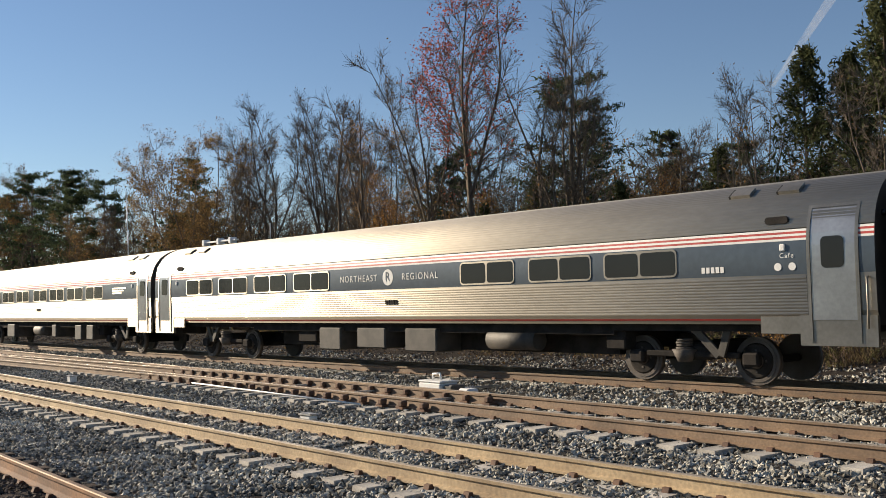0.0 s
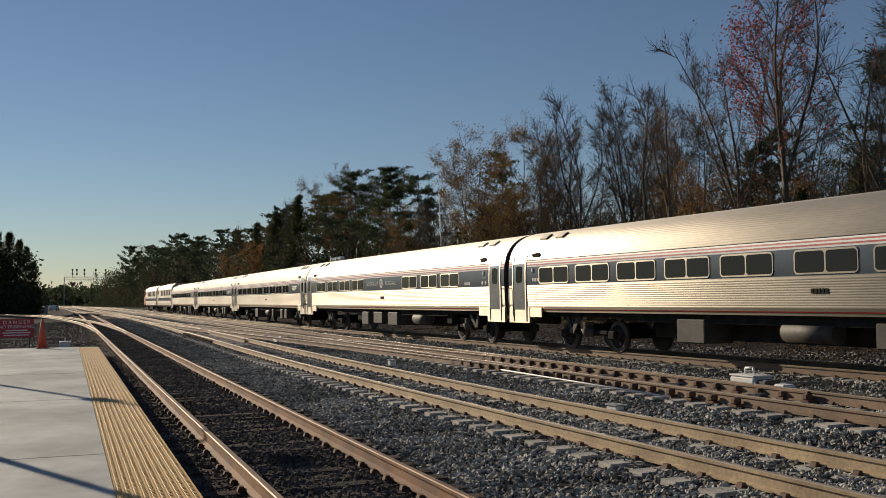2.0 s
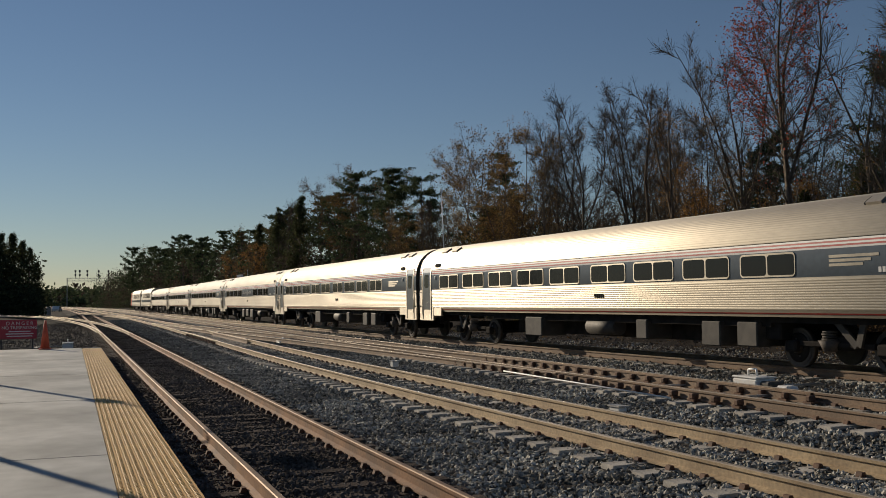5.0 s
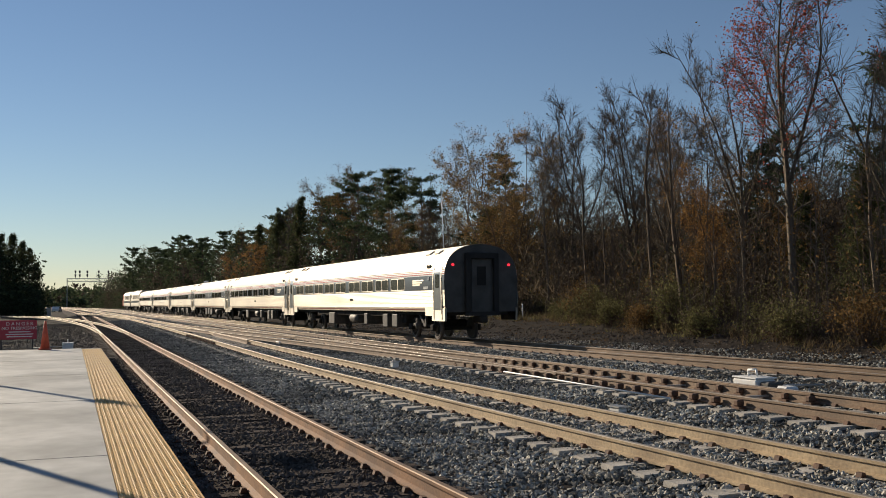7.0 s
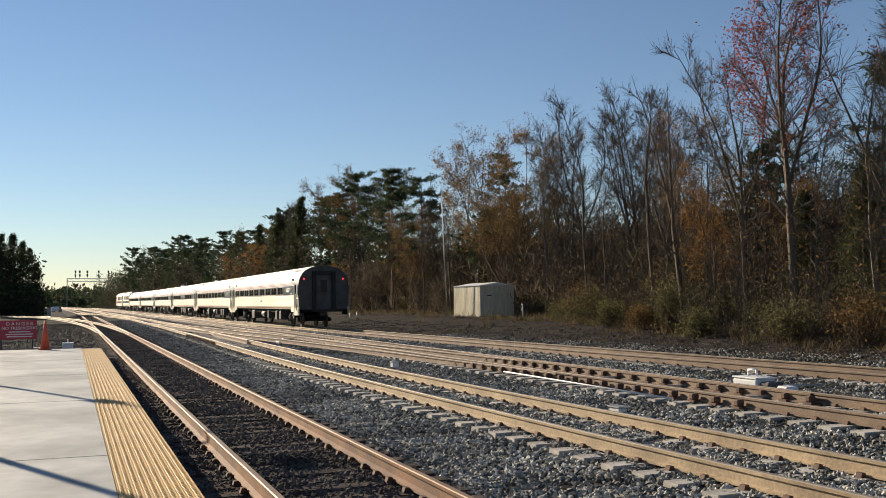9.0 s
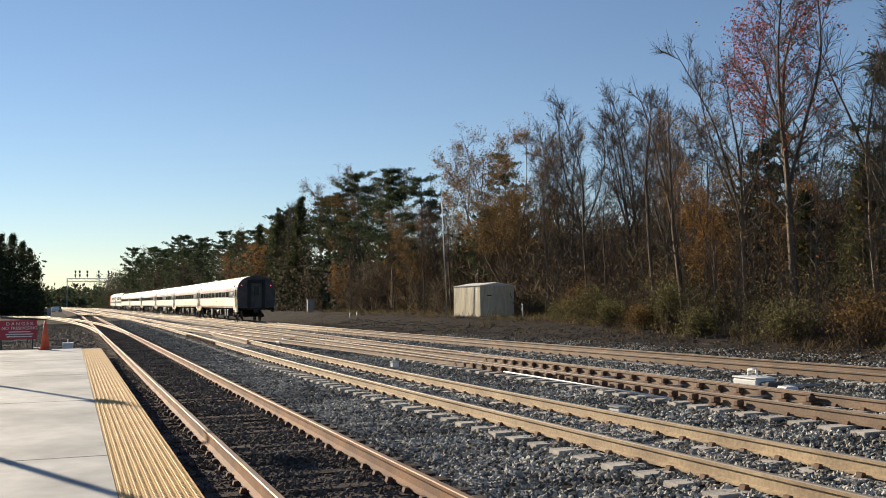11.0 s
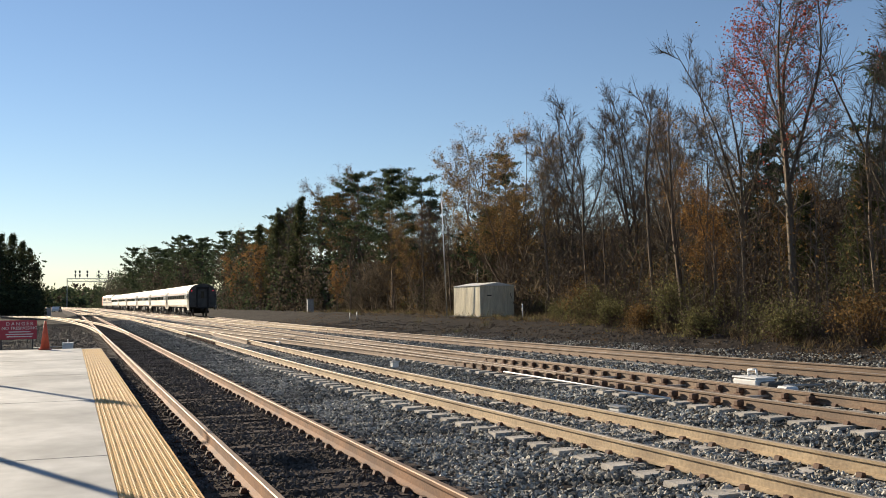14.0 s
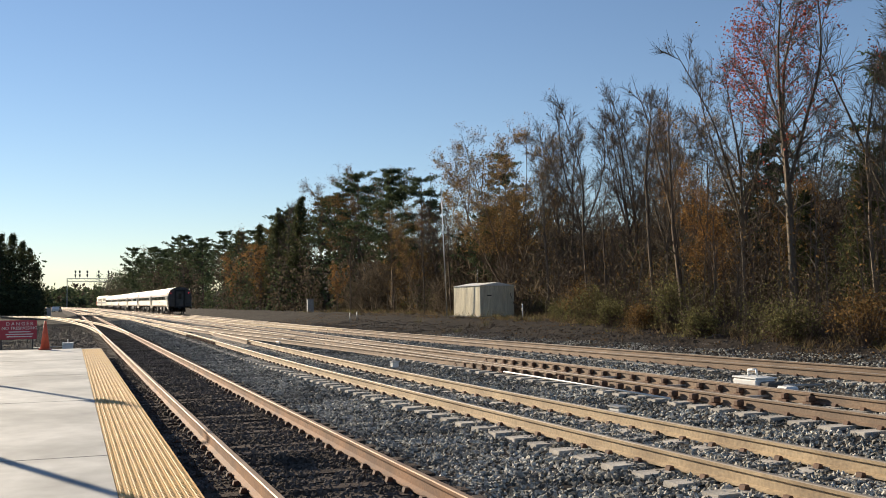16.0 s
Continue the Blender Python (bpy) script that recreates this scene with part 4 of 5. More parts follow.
def limbs(rng, height, radius, fork, leaders, spread, side, lean=0.0, low=0.5, sides=13, sprays=8, twigs=8, lift=0.035):
    """Segments of a bare tree: start, end, radii; and the twig tips.

    A trunk to the fork, leaders that rise from it, side branches that sweep up, sprays on these, twigs on the sprays."""
    seg, tips = [], []

    def run(p, d, length, r0, r1, n, wander, up):
        pts, dirs = [p], []
        for i in range(n):
            d = d + rng.normal(size=3) * wander
            d[2] += up
            d = d / np.linalg.norm(d)
            q = p + d * length / n
            seg.append((*p, *q, r0 + (r1 - r0) * i / n, r0 + (r1 - r0) * (i + 1) / n))
            pts.append(q)
            dirs.append(d)
            p = q
        return pts, dirs

    def along(pts, dirs, t):
        k = min(len(dirs) - 1, int(t * len(dirs)))
        u = t * len(dirs) - k
        return pts[k] * (1 - u) + pts[k + 1] * u, dirs[k]

    def spray(p, d, length, r):
        pts, dirs = run(p, d, length, r, 0.008, 3, 0.10, lift)
        for k in range(twigs):
            q, e = along(pts, dirs, rng.uniform(0.15, 1.0))
            e = off_axis(rng, e, rng.uniform(0.35, 0.9)) + np.array((0, 0, 0.10))
            e /= np.linalg.norm(e)
            z = q + e * rng.uniform(0.3, 0.75)
            seg.append((*q, *z, 0.0085, 0.0035))
            tips.append(z)

    def branch(p, d, length, r):
        pts, dirs = run(p, d, length, r, 0.014, 5, 0.08, lift)
        for k in range(sprays):
            t = 0.2 + 0.8 * (k + rng.random()) / sprays
            q, e = along(pts, dirs, min(t, 0.999))
            spray(q, off_axis(rng, e, rng.uniform(0.4, 0.8)), (0.34 * length * (1.15 - t) + 0.35) * rng.uniform(0.7, 1.2), 0.014)
        spray(pts[-1], dirs[-1], 0.7, 0.013)

    trunk, tdirs = run(np.array((0.0, 0.0, -0.3)), np.array((lean, rng.normal() * 0.015, 1.0)), height * fork, radius, radius * 0.78, 7, 0.022, 0.0)
    for k in range(4):
        t = rng.uniform(max(0.35, low), 1.0)
        q, e = along(trunk, tdirs, min(t, 0.999))
        if low < 0.9:
            branch(q, off_axis(rng, e, rng.uniform(0.6, 1.0)), side * height * rng.uniform(0.5, 1.0), radius * 0.28)
    first = rng.random() * 2 * math.pi
    for i in range(leaders):
        tilt = spread * (0.25 if i == 0 and leaders > 2 else rng.uniform(0.75, 1.15))
        d = off_axis(rng, tdirs[-1], tilt if leaders > 1 else 0.03, first + 2 * math.pi * i / leaders + rng.normal() * 0.25)
        length = height * (1 - fork) * rng.uniform(0.84, 1.03)
        r = radius * (0.78 if leaders == 1 else 0.62 if i == 0 else 0.5)
        pts, dirs = run(trunk[-1], d, length, r, 0.02, 9, 0.06, 0.015)
        for k in range(sides):
            t = 0.06 + 0.92 * (k + rng.random()) / sides
            q, e = along(pts, dirs, min(t, 0.999))
            ln = height * side * max(0.36, (1.08 - t) ** 0.5) * rng.uniform(0.55, 1.1)
            branch(q, off_axis(rng, e, rng.uniform(0.5, 0.95), k * 2.4 + rng.normal() * 0.4), ln, max(0.02, r * (1.05 - t) * 0.45))
        spray(pts[-1], dirs[-1], 0.9, 0.015)
    seg, tips = np.array(seg), np.array(tips)
    k = height / seg[:, 5].max()
    return seg * k, tips * k


def tubes_of(seg, sides=4):
    """Tapered prisms about the segments, as vertices and quads."""
    p, q, r0, r1 = seg[:, 0:3], seg[:, 3:6], seg[:, 6], seg[:, 7]
    d = q - p
    d /= np.linalg.norm(d, axis=1, keepdims=True) + 1e-9
    h = np.where(np.abs(d[:, 2:3]) > 0.9, np.array([[1.0, 0, 0]]), np.array([[0, 0, 1.0]]))
    u = np.cross(d, h)
    u /= np.linalg.norm(u, axis=1, keepdims=True)
    w = np.cross(d, u)
    ang = np.arange(sides) * 2 * math.pi / sides
    ring = u[:, None] * np.cos(ang)[None, :, None] + w[:, None] * np.sin(ang)[None, :, None]
    v = np.concatenate([p[:, None] + ring * r0[:, None, None], q[:, None] + ring * r1[:, None, None]], 1)
    i = np.arange(sides)
    f = np.stack([i, (i + 1) % sides, (i + 1) % sides + sides, i + sides], 1)
    f = f[None] + (np.arange(len(seg)) * 2 * sides)[:, None, None]
    return v.reshape(-1, 3), f.reshape(-1, 4)


def wood_of(seg):
    """Prisms for limbs, slim two-sided strips for the finest twigs."""
    fine = seg[:, 6] < 0.0125
    v, f = tubes_of(seg[~fine], 4)
    t = seg[fine]
    p, q = t[:, 0:3], t[:, 3:6]
    side = np.cross(q - p, np.stack([np.sin(np.arange(len(t)) * 2.4), np.cos(np.arange(len(t)) * 2.4), 0.2 + 0 * p[:, 0]], 1))
    side /= np.linalg.norm(side, axis=1, keepdims=True) + 1e-9
    w = np.stack([p - side * t[:, 6:7], p + side * t[:, 6:7], q + side * t[:, 7:8], q - side * t[:, 7:8]], 1)
    return np.concatenate([v, w.reshape(-1, 3)]), np.concatenate([f, np.arange(len(t) * 4).reshape(-1, 4) + len(v)])


def leaves_of(rng, at, per, scatter, size, flat=1.0, slim=0.6):
    """Small leaf quads strewn round the given places."""
    n = len(at) * per
    c = np.repeat(at, per, 0) + rng.normal(size=(n, 3)) * scatter * np.array((1, 1, flat))
    a = rng.normal(size=(n, 3))
    a /= np.linalg.norm(a, axis=1, keepdims=True)
    b = np.cross(a, rng.normal(size=(n, 3)))
    b /= np.linalg.norm(b, axis=1, keepdims=True)
    s = size * rng.uniform(0.5, 1.2, (n, 1))
    v = np.stack([c - a * s, c - b * s * slim, c + a * s, c + b * s * slim], 1).reshape(-1, 3)
    return v, np.arange(n * 4).reshape(-1, 4)


HABIT = dict(  # fork, leaders, spread, side, lean, lowest branch, sides, sprays
    bare=(0.36, 4, 0.33, 0.20, 0.03, 0.75, 12, 8), tall=(0.26, 4, 0.30, 0.22, 0.0, 0.7, 13, 7), oak=(0.3, 5, 0.5, 0.2, 0.0, 0.6, 12, 6), thin=(0.5, 1, 0.1, 0.13, 0.03, 0.8, 15, 5), slim=(0.42, 2, 0.11, 0.16, 0.17, 0.6, 11, 6),
    red=(0.40, 4, 0.42, 0.20, -0.02, 0.72, 13, 7), orange=(0.28, 4, 0.34, 0.2, 0.04, 0.5, 12, 6), brown=(0.10, 8, 0.50, 0.20, 0.05, 0.95, 12, 7))


def tree_parts(kind, rng, height):
    """Wood and leaves of one tree, each as vertices and quads."""
    if kind in ("pine", "cedar"):
        seg, at = [], []
        n = 14
        for i in range(n):
            z0, z1 = height * i / n - 0.3, height * (i + 1) / n - 0.3
            seg.append((0.02 * i, 0, z0, 0.02 * (i + 1), 0, z1, 0.016 * height * (1 - i / n) + 0.03, 0.016 * height * (1 - (i + 1) / n) + 0.02))
        pine = kind == "pine"
        low = 0.34 if pine else 0.05
        for i in range(62 if pine else 120):
            top = rng.random() if not pine else (int(rng.random() * 13) + rng.normal() * 0.12) / 13
            top = min(0.99, max(0.0, top))
            fr = low + (1 - low) * top
            reach = height * ((0.29 * (1 - top) ** 0.5 * min(1.0, 0.45 + 2.2 * top) * rng.uniform(0.3, 1.2) + 0.025) if pine else (0.20 * (1 - top) ** 0.85 * rng.uniform(0.45, 1.3) + 0.02))
            a = rng.random() * 2 * math.pi
            d = np.array((math.cos(a), math.sin(a), rng.uniform(-0.08, 0.3) if pine else rng.uniform(0.35, 0.95)))
            p = np.array((0, 0, height * fr))
            bend = np.array((0, 0, reach * (0.12 if pine else 0.25)))
            q = p + d * reach * 0.55
            e = p + d * reach + bend
            seg.append((*p, *q, 0.045, 0.03))
            seg.append((*q, *e, 0.03, 0.01))
            m = 8 if pine else 6
            for k in range(m):
                f = (0.3 if pine else 0.2) + (0.72 if pine else 0.8) * (k + rng.random()) / m
                base = p + (q - p) * f / 0.55 if f < 0.55 else q + (e - q) * (f - 0.55) / 0.45
                tip = base + off_axis(rng, d / np.linalg.norm(d), rng.uniform(0.4, 1.0)) * np.array((1, 1, 0.35 if pine else 1)) * reach * rng.uniform(0.08, 0.26)
                seg.append((*base, *tip, 0.014, 0.006))
                at += [tip, (tip + base) / 2]
        at = np.array(at)
        wood = tubes_of(np.array(seg), 3)
        leaf = leaves_of(rng, at, 8 if pine else 6, 0.20 if pine else 0.17, 0.24 if pine else 0.21, 0.45 if pine else 1.1, 0.2 if pine else 0.3)
        return wood, leaf
    fork, leaders, spread, side, lean, low, sides, sprays = HABIT[kind]
    seg, tips = limbs(rng, height, height * (0.0085 if kind in ("thin", "brown") else 0.0115), fork, leaders, spread, side, lean, low, sides, sprays, twigs=9 if kind in ("thin", "bare", "tall") else 7)
    wood = wood_of(seg)
    if kind == "red":
        keep = rng.random(len(tips)) < np.where(tips[:, 0] > 1.0, 0.55, 0.20) * np.clip((tips[:, 2] / height - 0.35) * 4, 0.1, 1)
        leaf = leaves_of(rng, tips[keep], 6, 0.15, 0.06, 1, 0.7)
    elif kind in ("orange", "oak"):
        leaf = leaves_of(rng, tips, 5, 0.15, 0.065, 1, 0.7)
    elif kind == "brown":
        keep = tips[(rng.random(len(tips)) < 0.75) & (tips[:, 2] > height * 0.3)]
        leaf = leaves_of(rng, keep, 7, 0.13, 0.058, 1, 0.7)
    else:
        leaf = leaves_of(rng, tips[rng.random(len(tips)) < 0.08], 1, 0.15, 0.07)
    return wood, leaf


LEAF = dict(bare=M_BROWNLEAF, thin=M_BROWNLEAF, tall=M_BROWNLEAF, slim=M_BROWNLEAF, oak=M_BROWNLEAF, red=M_REDLEAF, orange=M_ORANGELEAF, brown=M_GOLDLEAF, pine=M_PINE, cedar=M_CEDAR)
SPECIES = dict(bare=("bare_tree", "bare grey-brown tree with fine twigs at the wood's edge"), thin=("bare_tree", "slim bare tree with a pale trunk at the wood's edge"),
               tall=("bare_tree", "tall bare tree with upswept branches at the wood's edge"), slim=("bare_tree", "slim dark bare tree leaning over the bank"),
               oak=("oak_tree", "round-crowned oak with dull brown leaves"), red=("maple_tree", "tall maple with thin red autumn leaves"), orange=("autumn_tree", "tree with orange-brown autumn leaves"),
               brown=("autumn_tree", "broad tree with sparse brown autumn leaves"), pine=("pine_tree", "tall dark green pine with uneven crown"),
               cedar=("cedar_tree", "dense dark green cedar tree"))
SHAPES = {}


def tree(kind, x, y, height, seed, pale=False, turn=None):
    """A tree of its own; trees of one kind and seed share their meshes."""
    if (kind, seed, pale) not in SHAPES:
        rng = np.random.default_rng(seed)
        wood, leaf = tree_parts(kind, rng, 16.0)
        bark = M_BARKPALE if pale else M_BARK
        SHAPES[kind, seed, pale] = (array_mesh("trunk", *wood, [bark], smooth=True), array_mesh("crown", *leaf, [LEAF[kind]]))
    wood, leaf = SHAPES[kind, seed, pale]
    name, label = SPECIES[kind]
    t = thing(name, label, "tree", pose(x, y, rise(x, y), 0, 0, (seed * 77 + x * 31) % 360 if turn is None else turn), group="trees beside the line")
    s = height / 16.0
    for nm, me in (("trunk", wood), ("crown", leaf)):
        o = under(nm, me, t)
        o.scale = (s, s, s)
    return t


TREES = [
    # the wood's edge, from the maple away along the line
    ("red", 31.0, 36.7, 17.2, 1, True, 140), ("slim", 30.4, 44.4, 13.8, 3, False, 146), ("bare", 36.0, 46.6, 17.4, 2, True, 200), ("orange", 42.0, 59.5, 15.2, 4, False),
    ("bare", 40.0, 72.5, 18.6, 5, False), ("bare", 40.5, 66.2, 18.2, 6, False), ("bare", 44.5, 73.5, 17.6, 13, False), ("brown", 38.0, 83.5, 18.6, 8, False, 150),
    ("bare", 44.0, 84.0, 18.4, 2, False), ("thin", 42.5, 80.0, 16.4, 7, False), ("bare", 38.5, 58.0, 13.4, 13, True), ("thin", 36.5, 66.0, 12.0, 7, True),
    ("orange", 37.0, 50.8, 10.4, 14, False), ("orange", 39.0, 46.0, 8.2, 4, False), ("thin", 34.0, 53.0, 15.2, 7, False), ("bare", 46.0, 52.0, 15.0, 6, True),
    ("brown", 44.0, 93.0, 13.0, 8, False), ("thin", 36.0, 71.5, 13.4, 15, True), ("thin", 35.2, 61.0, 11.0, 15, False), ("thin", 38.0, 76.0, 14.0, 7, True),
    # beyond the maple
    ("tall", 34.0, 32.6, 17.0, 16, True), ("pine", 40.0, 38.6, 14.0, 10, False), ("thin", 33.0, 33.8, 13.0, 7, True), ("thin", 33.8, 32.0, 11.4, 15, True),
    ("thin", 32.4, 32.4, 12.2, 7, True), ("thin", 35.0, 33.0, 14.0, 15, True), ("bare", 44.0, 35.0, 11.0, 5, False), ("bare", 47.0, 37.5, 10.4, 13, False),
    ("bare", 40.0, 27.2, 12.2, 6, True), ("bare", 43.5, 30.5, 9.6, 2, True), ("cedar", 40.5, 29.2, 8.4, 12, False), ("cedar", 37.0, 22.4, 11.6, 11, False),
    ("cedar", 37.6, 20.8, 11.0, 12, False), ("cedar", 37.0, 18.9, 13.2, 11, False), ("cedar", 39.0, 19.6, 12.4, 12, False), ("cedar", 37.5, 16.5, 14.0, 11, False), ("bare", 31.5, 16.2, 10.0, 5, True),
    ("cedar", 38.0, 44.0, 7.0, 12, False), ("cedar", 34.5, 36.0, 7.4, 12, False), ("cedar", 37.0, 38.4, 8.4, 11, False), ("cedar", 33.5, 29.5, 6.6, 12, False), ("orange", 41.0, 33.6, 7.8, 14, False),
    # pines and mixed trees further along
    ("pine", 40.0, 126.0, 19.2, 9, False), ("pine", 40.5, 114.5, 16.6, 10, False), ("pine", 38.0, 119.0, 16.0, 9, False), ("oak", 42.0, 148.0, 22.4, 14, False), ("pine", 40.0, 141.0, 20.4, 10, False),
    ("pine", 41.0, 156.0, 19.0, 9, False), ("cedar", 36.0, 163.0, 18.6, 11, False), ("bare", 36.0, 170.0, 20.0, 5, False), ("cedar", 35.0, 176.0, 17.0, 12, False), ("cedar", 34.0, 190.0, 16.0, 11, False),
    ("orange", 33.0, 184.0, 13.0, 4, False), ("orange", 31.5, 206.0, 12.0, 14, False), ("brown", 37.5, 108.0, 13.0, 8, False), ("thin", 36.0, 112.0, 13.0, 7, False), ("bare", 38.5, 103.0, 13.0, 6, False),
    ("thin", 35.5, 100.0, 11.0, 15, True), ("thin", 37.0, 96.0, 12.0, 7, False), ("brown", 42.0, 99.0, 12.0, 8, False), ("orange", 35.0, 135.0, 7.0, 4, False), ("thin", 35.0, 128.0, 12.0, 15, False),
    # evergreens on the yard side
    ("cedar", -6.6, 182.0, 11.5, 11, False), ("cedar", -9.4, 185.0, 13.8, 12, False), ("cedar", -13.0, 186.0, 14.5, 11, False), ("cedar", -8.0, 189.0, 13.0, 12, False),
    ("cedar", -16.0, 184.0, 14.0, 12, False), ("cedar", -11.0, 182.0, 13.6, 11, False), ("cedar", -5.6, 190.0, 9.5, 12, False), ("cedar", -14.5, 190.0, 14.5, 12, False),
    # unseen cedars further left, added to cast shade over the yard
    ("cedar", -13.5, 100.0, 9.0, 11, False), ("cedar", -14.5, 86.0, 9.0, 12, False), ("cedar", -13.0, 114.0, 9.0, 12, False), ("cedar", -15.0, 74.0, 8.5, 11, False), ("cedar", -12.8, 130.0, 9.0, 11, False),
]
for t in TREES:
    tree(*t)


def join(name, label, mats, pieces, category="wood"):
    """One mesh from many placed pieces: (vertices, quads, material)."""
    v, f, ix, n = [], [], [], 0
    for pv, pf, k in pieces:
        v.append(pv)
        f.append(pf + n)
        ix.append(np.full(len(pf), k))
        n += len(pv)
    ob = new(name, array_mesh(name, np.concatenate(v), np.concatenate(f), mats, np.concatenate(ix)))
    tagged(ob, label, category, kind="stuff")


def placed(piece, x, y, s, turn, sz=None):
    v = piece * np.array((s, s, sz or s))
    c, q = math.cos(turn), math.sin(turn)
    return np.stack([v[:, 0] * c - v[:, 1] * q + x, v[:, 0] * q + v[:, 1] * c + y, v[:, 2] + rise(x, y)], 1)


def woods():
    rng = np.random.default_rng(50)
    kinds = []
    for k, s in (("bare", 21), ("thin", 22), ("brown", 23), ("pine", 24)):
        r = np.random.default_rng(s)
        if k == "pine":
            wood, leaf = tree_parts("pine", r, 16.0)
            sel = r.random(len(leaf[1])) < 0.32
            lf = leaf[0].reshape(-1, 4, 3)[sel]
            cen = lf.mean(1, keepdims=True)
            lf = (cen + (lf - cen) * 1.9).reshape(-1, 3)
            kinds.append((wood, (lf, np.arange(len(lf)).reshape(-1, 4)), 1))
        else:
            seg, tips = limbs(r, 16.0, 0.13, 0.4, 1 if k == "thin" else 2, 0.2, 0.15, sides=9, sprays=4, twigs=4)
            seg[:, 6:] *= 1.25
            leaf = leaves_of(r, tips, 4 if k == "brown" else 1, 0.5, 0.13)
            kinds.append((wood_of(seg), leaf, 2))
    pieces = []

    def put(k, x, y, h):
        wood, leaf, li = kinds[k]
        a = rng.random() * 6.28
        pieces.append((placed(wood[0], x, y, h / 16, a), wood[1], 0))
        pieces.append((placed(leaf[0], x, y, h / 16, a), leaf[1], li))

    for _ in range(48):
        y = rng.uniform(15, 135)
        put(rng.choice([0, 1, 1, 2, 3] if y > 45 else [0, 1, 3]), rng.uniform(38, 62), y, rng.uniform(7.5, 11.5 if y < 50 else 13.5))
    join("woodland", "dense bare woodland behind the line", [M_TWIG, M_PINE, M_BROWNLEAF], pieces)
    pieces.clear()
    for _ in range(46):
        y = rng.uniform(135, 480)
        edge = 31 - max(0.0, (y - 180) / 150) ** 1.6 * 5
        x = edge + rng.random() ** 1.8 * 55
        put(rng.choice([3, 3, 3, 0, 2]), x, y, (rng.uniform(13, 17) + min(9.0, y / 50)) * (1 if x < edge + 20 else 1.1))
    join("woodland", "dark hillside woodland of pines and bare trees", [M_TWIG, M_PINE, M_BROWNLEAF], pieces)


def understory():
    """Dense brush and saplings that close the view between the trunks."""
    rng = np.random.default_rng(61)
    pieces = []
    for i in range(1150):
        if i < 720:
            y = rng.uniform(12, 140)
            x = rng.uniform(37, 60)
            h = rng.uniform(2.5, 7.0) + (x - 37) * 0.14
        else:
            y = rng.uniform(120, 560)
            x = 30.5 - max(0.0, (y - 180) / 150) ** 1.6 * 5 + rng.random() * 18
            h = rng.uniform(4.0, 9.0) + min(9.0, y / 50)
        size = 0.15 if y < 140 else 0.34
        n = 34
        c = np.array((x, y, rise(x, y))) + rng.random((n, 3)) ** (1, 1, 1.3) * np.array((3.0, 3.0, h)) - np.array((1.5, 1.5, 0.2))
        if y < 140 and i % 4:
            n2 = n * 6
            p = np.repeat(c, 6, 0) + rng.normal(size=(n2, 3)) * 0.45
            q = p + (rng.normal(size=(n2, 3)) * (0.5, 0.5, 0.35) + (0, 0, 0.6)) * rng.uniform(0.4, 1.1, (n2, 1))
            w = rng.uniform(0.010, 0.028, (n2, 1))
            pieces.append((*wood_of(np.concatenate([p, q, np.full((n2, 1), 0.012), w * 0.4], 1)), 0))
            twig = pieces[-1][0].reshape(-1, 4, 3)
            mid = twig.mean(1, keepdims=True)
            axis = (twig[:, 2:3] + twig[:, 3:4] - twig[:, 0:1] - twig[:, 1:2]) / 2
            axis /= np.linalg.norm(axis, axis=2, keepdims=True) + 1e-9
            off = twig - mid
            lengthwise = (off * axis).sum(2, keepdims=True) * axis
            pieces[-1] = ((mid + lengthwise + (off - lengthwise) * 3.2).reshape(-1, 3), pieces[-1][1], int(rng.choice([0, 0, 0, 3])))
        else:
            pieces.append((*leaves_of(rng, c, 5, 0.5, size, 1.3), int(rng.choice([0, 0, 1, 1, 2] if y < 140 else [3, 3, 3, 4, 4]))))
    for _ in range(60):
        x, y = rng.uniform(-19, -6.5), rng.uniform(178, 194)
        c = np.array((x, y, rise(x, y))) + rng.random((30, 3)) * np.array((3.0, 3.0, 11.0 + min(0.0, x + 9) * -0.2)) - np.array((1.5, 1.5, 0.0))
        pieces.append((*leaves_of(rng, c, 5, 0.5, 0.30, 1.3), 1))
    for _ in range(40):
        x, y = rng.uniform(-13, -4.4), rng.uniform(172, 190)
        c = np.array((x, y, rise(x, y))) + rng.random((30, 3)) * np.array((2.0, 3.0, 4.5)) - np.array((1.0, 1.5, 0.0))
        pieces.append((*leaves_of(rng, c, 5, 0.4, 0.28, 1.3), 1))
    for _ in range(220):
        y = rng.uniform(600, 1000)
        x = rng.uniform(-200, 10) if y < 800 else rng.uniform(-200, 60)
        c = np.array((x, y, -0.5)) + rng.random((40, 3)) * np.array((14.0, 9.0, rng.uniform(7, 15)))
        pieces.append((*leaves_of(rng, c, 4, 1.0, 1.5, 1.0), int(rng.choice([3, 4, 4]))))
    join("understory", "dense brown brush and saplings in the wood", [M_BRUSH, M_DARKGREEN, M_BROWNLEAF, M_FARBRUSH, M_PINE], pieces, "brush")


understory()
woods()


def wood_edge(y):
    """Where the undergrowth begins, across the line."""
    return float(np.interp(y, (10, 30, 45, 55, 65, 80), (25.4, 26.0, 27.0, 28.6, 33.0, 37.2)))


